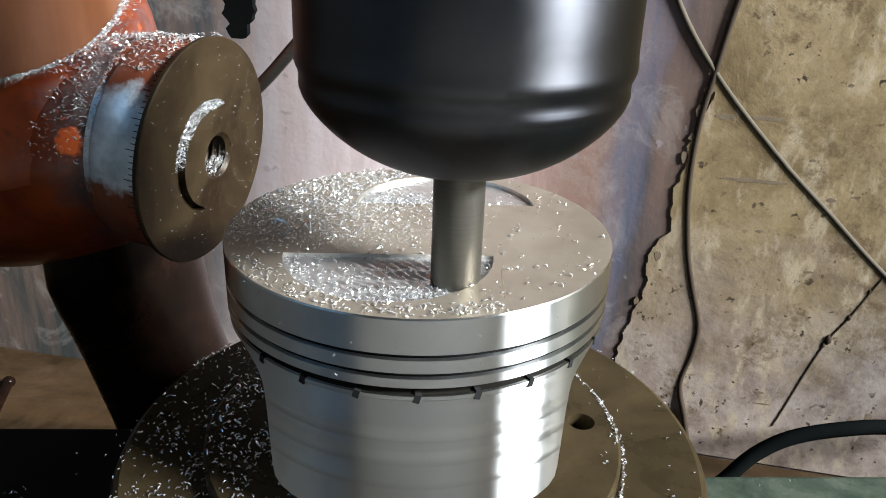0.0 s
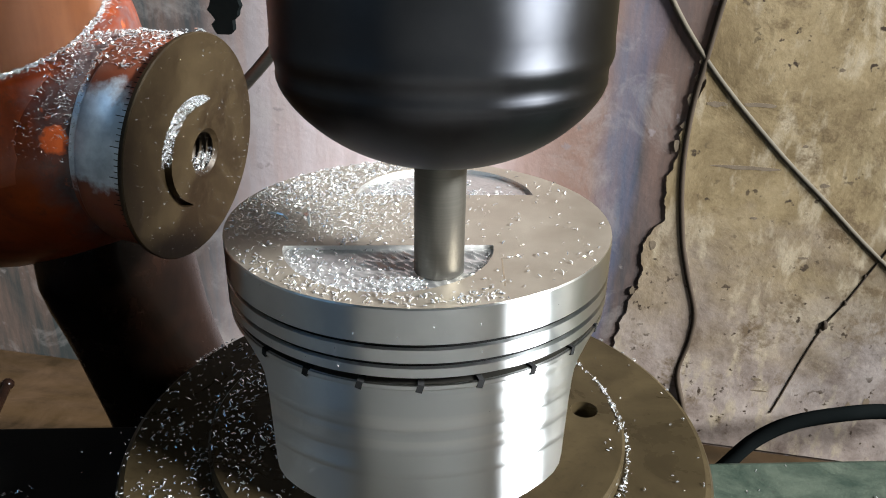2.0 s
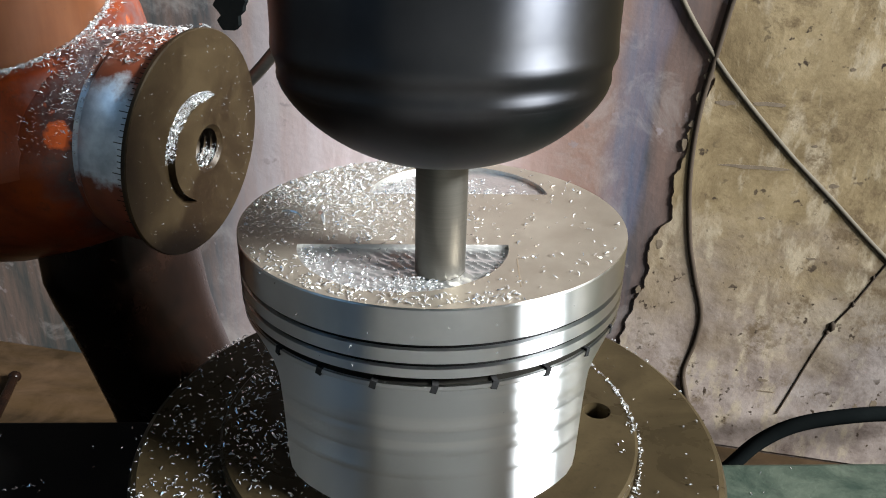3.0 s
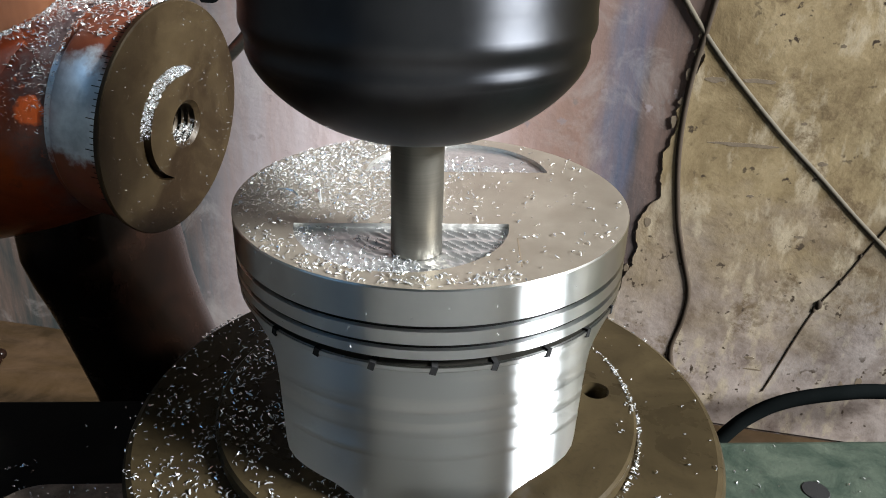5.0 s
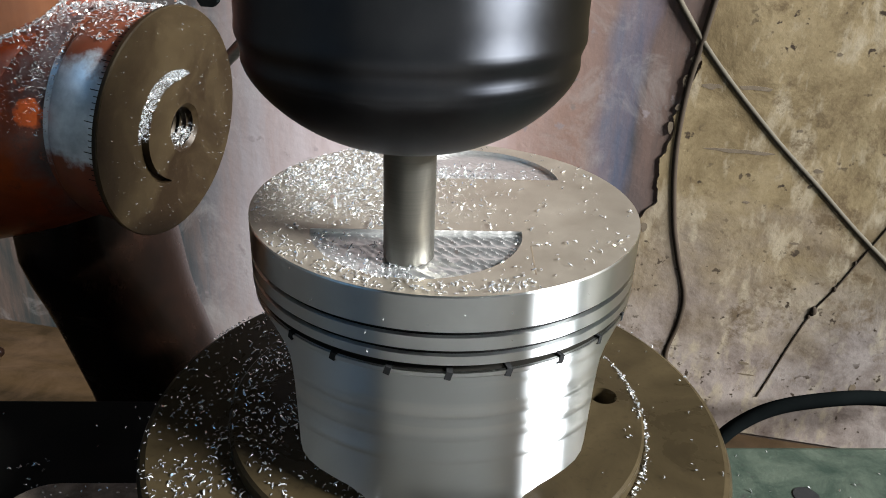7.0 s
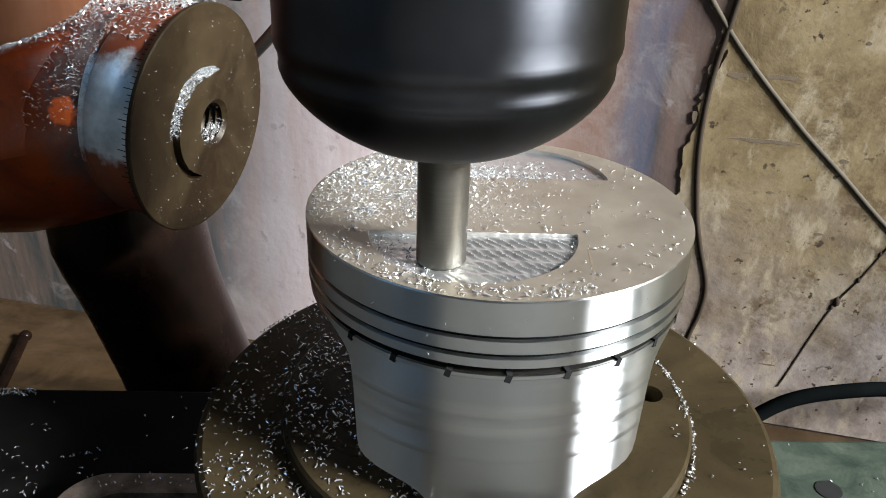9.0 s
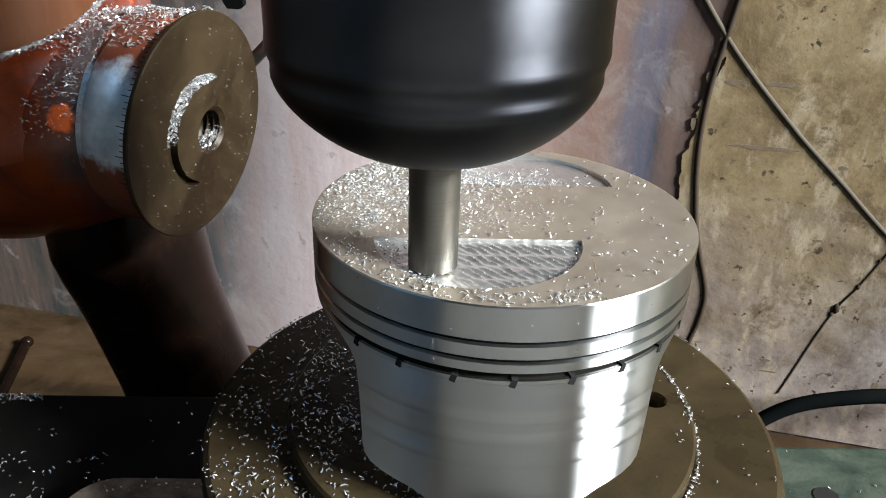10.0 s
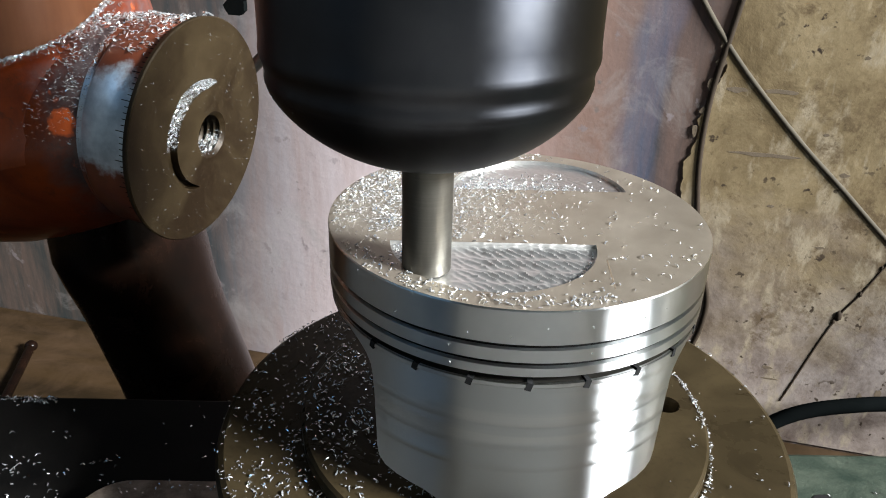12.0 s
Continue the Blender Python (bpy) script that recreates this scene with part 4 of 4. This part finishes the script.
def crown_chips():
    spots = []
    # thick drift on the far left half
    while len(spots) < 5000:
        a, r = rnd.uniform(0, 6.28), 42 * math.sqrt(rnd.random())
        u, v = r * math.cos(a), r * math.sin(a)
        dens = 1 / (1 + math.exp((u + 3 - 0.10 * v) / 4.5)) / (1 + math.exp((-11 - v) / 2.0))
        if in_pocket(u, v) or rnd.random() > dens:
            continue
        coarse = rnd.random() < 0.05 + 0.45 / (1 + math.exp((8 - v) / 4))
        spots.append((u, v, rnd.uniform(0, 0.4), rnd.uniform(0.5, 0.95) if coarse else rnd.uniform(0.22, 0.42)))
    # strewn singly over the rest
    while len(spots) < 5430:
        a, r = rnd.uniform(0, 6.28), 42.3 * math.sqrt(rnd.random())
        u, v = r * math.cos(a), r * math.sin(a)
        if in_pocket(u, v) or rnd.random() > 0.36 + 0.64 / (1 + math.exp((u - 8) / 6)):
            continue
        spots.append((u, v, 0, rnd.uniform(0.42, 1.05)))
    # along the front rim
    for k in range(230):
        a = radians(rnd.uniform(205, 292))
        r = rnd.uniform(37.5, 42.4)
        u, v = r * math.cos(a), r * math.sin(a)
        if not in_pocket(u, v):
            spots.append((u, v, 0, rnd.uniform(0.4, 0.95)))
    return swarf("crown_chips", spots, CHIP, place(0, 0, 0), "bright aluminium chips strewn on the piston crown", 5)


def far_pocket_chips():
    spots = []
    while len(spots) < 420:
        u, v = rnd.uniform(-16, 24), rnd.uniform(15.4, 35)
        if math.hypot(u - 6.5, v - 14.8) < 20.8 and rnd.random() < 1 / (1 + math.exp((v - 24 + (u + 6) * 0.35) / 3)):
            spots.append((u, v, -0.95 + rnd.uniform(0, 0.4), rnd.uniform(0.5, 1.1)))
    return swarf("far_pocket_chips", spots, CHIP, place(0, 0, 0), "bright chips lying in the far pocket", 6)


def belt_chips():
    spots = []
    for k in range(26):
        a = radians(rnd.uniform(200, 330))
        z = rnd.choice((-1.5, -4, -6, -9.8, -13.4, -20, -24, -31))
        r = 42.9 if z > -18 else 42.1
        spots.append((r * math.cos(a), r * math.sin(a), z, rnd.uniform(0.5, 0.9)))
    return swarf("clinging_chips", spots, CHIP, place(0, 0, 0), "single chips clinging to the piston side", 7)


def plate_chips():
    spots = []
    while len(spots) < 2100:
        a, r = radians(rnd.uniform(95, 275)), rnd.uniform(34, 72)
        x, y = r * math.cos(a), r * math.sin(a)
        if rnd.random() > 0.25 + 0.75 * (1 if -60 < x < -28 else 0.5):
            continue
        clear = noise.noise((x * 0.09, y * 0.09, 2.0))
        if rnd.random() > 0.62 + 0.9 * clear:
            continue
        z = DISC_Z if r < 50.5 else -57.6
        spots.append((x, y, z, rnd.uniform(0.4, 0.95) if rnd.random() < 0.85 else rnd.uniform(0.95, 1.5)))
    for k in range(260):
        a = radians(rnd.uniform(-40, 58))
        r = 52.2 + abs(rnd.gauss(0, 0.5))
        spots.append((r * math.cos(a), r * math.sin(a), -57.6, rnd.uniform(0.4, 1.0)))
    for k in range(190):
        a = radians(rnd.uniform(4, 75))
        spots.append(((50.6 + rnd.gauss(0, 0.35)) * math.cos(a), (50.6 + rnd.gauss(0, 0.35)) * math.sin(a), DISC_Z, rnd.uniform(0.35, 0.9)))
    for k in range(60):
        a, r = radians(rnd.uniform(-80, 80)), rnd.uniform(44, 71)
        spots.append((r * math.cos(a), r * math.sin(a), DISC_Z if r < 50.5 else -57.6, rnd.uniform(0.4, 1.1)))
    for k in range(40):
        a = radians(rnd.gauss(163, 4) if k < 26 else rnd.uniform(30, 80))
        spots.append((71.6 * math.cos(a), 71.6 * math.sin(a), -58, rnd.uniform(0.7, 1.3)))
    return swarf("faceplate_chips", spots, CHIP, place(0, 0, 0), "curled aluminium chips scattered on the faceplate", 8, 1.6)


def table_chips():
    spots = []
    for k in range(150):
        u, v = rnd.uniform(-176, -76), rnd.uniform(-60, 53)
        if rnd.random() < 0.5:
            u, v = rnd.uniform(-150, -80), rnd.uniform(-50, 12)
        spots.append((u, v, -96, rnd.uniform(0.6, 1.5)))
    for k in range(130):
        spots.append((rnd.uniform(-211, -179), rnd.uniform(6, 47), -100, rnd.uniform(0.8, 1.8)))
    # drifts by the table's far end, and small clusters beside the clamp
    for u0, u1, v0, v1, count in ((-182, -146, 50, 53.5, 150), (-148, -138, 14, 25, 20), (-136, -124, 6, 22, 14), (-124, -114, 12, 25, 12)):
        for k in range(count):
            spots.append((rnd.uniform(u0, u1), rnd.uniform(v0, v1), -96, rnd.uniform(0.6, 1.3)))
    for k in range(40):
        u = rnd.uniform(-110, -66)
        spots.append((u, rnd.uniform(-1.5, 3), -86, rnd.uniform(0.4, 0.9)))
    return swarf("table_chips", spots, CHIP, place(0, 0, 0), "chips scattered on the black machine table", 9, 1.4)


def arm_chips():
    spots = []
    # drift along the foot of the upright cylinder
    for k in range(1700):
        a = rnd.uniform(-75, 40)
        r = 38.3 + min(4.5, abs(rnd.gauss(0, 0.9)) if k < 1450 else rnd.uniform(0, 5))
        spots.append((-152 + r * math.cos(radians(a)), 36 + r * math.sin(radians(a)), foot_z(a) - 0.3 - 0.12 * (r - 38) + rnd.uniform(0, 0.8) * (r < 40.5), rnd.uniform(0.5, 1.0)))
    # in the neck behind the dial, from the top down the near side
    for k in range(2500):
        a = rnd.uniform(-25, 88)
        d = 17 + abs(rnd.gauss(0, 4.5 + 0.03 * max(0, a)))
        if d > 36 or rnd.random() > 1.15 - max(0, a) / 88:
            continue
        rr = 29.2 if d < 19 else boss_r(d) + 0.25
        flat = 1 - 0.24 * min(1.0, max(0.0, (d - 18) / 12))
        x, y, z = -86.5 - d, 37.6 + 0.07 * d - rr * math.sin(radians(a)), -0.9 + 0.105 * d + rr * math.cos(radians(a)) * flat
        spots.append((x, y, z, rnd.uniform(0.45, 0.95)))
    # over the top of the dial and the disc's rim
    for k in range(620):
        d = rnd.uniform(1, 17)
        a = rnd.gauss(-8, 26)
        if a > 36 or a < -70:
            continue
        rr = 33.0 if d < 1.5 else 30.9
        x, y, z = -86.5 - d, 37.6 + 0.07 * d - rr * math.sin(radians(a)), -0.9 + 0.105 * d + rr * math.cos(radians(a))
        spots.append((x, y, z - 0.1, rnd.uniform(0.6, 1.4)))
    for k in range(26):
        d, a = rnd.uniform(-0.5, 9), rnd.gauss(-14, 12)
        rr = 33.2 if d < 1.5 else 31.2
        spots.append((-86.5 - d, 37.6 + 0.07 * d - rr * math.sin(radians(a)), -0.9 + 0.105 * d + rr * math.cos(radians(a)) - 0.3, rnd.uniform(2.0, 3.4)))
    for k in range(60):
        d = rnd.uniform(30, 80)
        a = rnd.uniform(0, 75)
        rr = boss_r(d)
        x, y, z = -86.5 - d, 37.6 + 0.07 * d - rr * math.sin(radians(a)), -0.9 + 0.105 * d + rr * math.cos(radians(a)) * 0.76
        spots.append((x, y, z - 0.3, rnd.uniform(0.5, 1.0)))
    return swarf("arm_chips", spots, CHIP, place(0, 0, 0), "bright chips drifted along the top of the orange arm", 10)


def disc_chips():
    """Chips sticking to the oily end disc, caught in its recess and its hole."""
    axis = Matrix.Translation((-86.5, 37.6, -0.9)) @ Matrix.Rotation(radians(-4), 4, "Z") @ Matrix.Rotation(radians(96), 4, "Y")
    spots = []

    def add(x, y, z, s):
        p = axis @ Vector((x, y, z))
        spots.append((p.x, p.y, p.z - 0.2 * s, s))
    for k in range(950):
        x, y = crescent_point(rnd.uniform(0.02, 0.6), rnd.uniform(0.0, 1.0))
        add(x, y, rnd.uniform(-1.4, 0.2), rnd.uniform(0.4, 0.9))
    for k in range(190):
        a = radians(rnd.uniform(-80, 80))
        r = 6.8 * math.sqrt(rnd.random())
        add(HOLE[0] + r * math.cos(a), HOLE[1] + r * math.sin(a), rnd.uniform(-3, -0.2), rnd.uniform(0.4, 0.95))
    for k in range(210):
        a, r = rnd.uniform(0, 6.28), 32 * math.sqrt(rnd.random())
        add(r * math.cos(a), r * math.sin(a), 0.1, rnd.uniform(0.2, 0.6))
    return swarf("disc_chips", spots, CHIP, place(0, 0, 0), "fine chips stuck to the brown end disc", 11)


def base_chips():
    spots = []
    for k in range(70):
        u, v = rnd.uniform(66, 260), rnd.uniform(20, 90)
        x, y = u * CU - v * SU, u * SU + v * CU
        spots.append((x, y, -147, rnd.uniform(0.5, 1.6)))
    return swarf("base_chips", spots, CHIP, place(0, 0, 0), "single chips lying on the green base", 12)


CROWN_CHIPS, FAR_CHIPS, BELT_CHIPS = crown_chips(), far_pocket_chips(), belt_chips()
PLATE_CHIPS, TABLE_CHIPS = plate_chips(), table_chips()
arm_chips(), disc_chips(), base_chips()


def heap(u0, u1, count, seed):
    r = random.Random(seed)
    spots = []
    while len(spots) < count:
        u, v = r.uniform(u0, u1), r.uniform(-36, -15.6)
        if math.hypot(u - POCKET_C[0], v - POCKET_C[1]) < POCKET_R - 0.6 and r.random() < 0.25 + 0.75 * (v < -29):
            spots.append((u, v, -POCKET_DEEP + 0.15 + r.uniform(0, 0.3), r.uniform(0.4, 0.9)))
    return swarf("pocket_chips", spots, CHIP, place(0, 0, 0), "loose chips in the pocket ahead of the cutter", seed)


HEAPS = [(heap(1, 6, 60, 31), 1.1), (heap(-3, 1, 60, 32), 3.3), (heap(-7, -3, 60, 33), 5.1), (heap(-11, -7, 60, 34), 7.2), (heap(-15, -11, 50, 35), 8.6), (heap(-19, -15, 50, 36), 10.1), (heap(-23, -19, 40, 37), 11.6)]
LEFT_CHIPS = heap(-28, -23, 50, 38)
RIM_CHIPS = swarf("pocket_edge_chips", [(-6.5 + 20.9 * math.cos(a), -14.8 + 20.9 * math.sin(a), -0.9, 0.6) for a in [radians(rnd.uniform(230, 352)) for k in range(70)]], CHIP, place(0, 0, 0), "bright chips gathered along the pocket edge", 40)


def flying_chip(seed):
    return swarf("flying_chip", [(0, 0, 0, 3.4)], CHIP, place(0, 0, 0), "single curled chip flung off by the cutter", seed, 1.6)


FLYERS = [flying_chip(k) for k in (51, 54, 58)]

# ---------------------------------------------------------------- what moves
TRAVEL = [(0, -13.7), (0.5, -12.6), (1, -11.8), (1.5, -11.2), (2, -10.4), (2.5, -9.3), (3, -7.7), (4, -5.5), (5, -3.3), (5.5, -2.2), (6, -1.0), (6.5, 0.0), (7, 1.2),
          (8, 3.9), (9, 6.4), (9.5, 7.6), (10, 9.1), (10.5, 10.9), (11, 11.9), (11.5, 12.9), (12, 13.6)]


def travel(t):
    for (a, s), (b, e) in zip(TRAVEL, TRAVEL[1:]):
        if a <= t <= b:
            return s + (e - s) * (t - a) / (b - a)
    return TRAVEL[-1][1]


def on_table(t, du=0.0, dv=0.0, dz=0.0, turn=TURN):
    s = travel(t) + du
    return place(s * CU - dv * SU, s * SU + dv * CU, dz, 0, 0, turn)


def motions():
    ride = [(t, on_table(t)) for t, s in TRAVEL]
    for ob in (PISTON, WORK_TABLE, CLAMP_BAR, CROWN_CHIPS, FAR_CHIPS, BELT_CHIPS, TABLE_CHIPS, LEFT_CHIPS, RIM_CHIPS):
        walk(ob, ride)
    plate = [(t, on_table(t, turn=0)) for t, s in TRAVEL]
    for ob in (FACEPLATE, PLATE_CHIPS):
        walk(ob, plate)
    # chips in the pocket ride along until the cutter throws them back onto the drift on the crown
    for k, (ob, t0) in enumerate(HEAPS):
        du, dv = (-14, -27, -20, -31, -16, -24, -29)[k] - (3.5 - 4 * k), (19, 27, 36, 24, 31, 41, 21)[k]
        rows = [r for r in ride if r[0] < t0 - 0.05]
        rows += [(t0, on_table(t0)), (t0 + 0.06, on_table(t0 + 0.06, 0.4 * du, 0.4 * dv, 5)), (t0 + 0.14, on_table(t0 + 0.14, du, dv, POCKET_DEEP - 0.1))]
        rows += [(t, on_table(t, du, dv, POCKET_DEEP - 0.1)) for t, s in TRAVEL if t > t0 + 0.2]
        walk(ob, rows)
    # the spindle turns
    walk(SPINDLE, [(k * 0.1, place(TOOL_X, TOOL_Y, 0, 0, 0, -83 * k)) for k in range(121)])
    # three chips lie by the cutter, fly off to the left and come down on the faceplate or the table
    for ob, t0, du, spot, low in ((FLYERS[0], 2.4, -27, (-63, -25, -27, 70, 30, 70), (-58, -52)), (FLYERS[1], 6.5, -31, (-60, -25, -21, 80, 10, 20), (-60, -48)), (FLYERS[2], 7.1, -24, (-68, -20, -18, 60, 20, 100), (-54, -60))):
        u0, v0 = du, -2.0
        rest = [(t, on_table(t, u0, v0, 0.1)) for t, s in TRAVEL if t < t0 - 0.02] + [(t0, on_table(t0, u0, v0, 0.1))]
        over = [(t0 + 0.1, place(*spot)), (t0 + 0.25, on_table(t0 + 0.25, low[0], low[1], -95.6))]
        after = [(t, on_table(t, low[0], low[1], -95.6)) for t, s in TRAVEL if t > t0 + 0.3]
        walk(ob, rest + over + after)


motions()
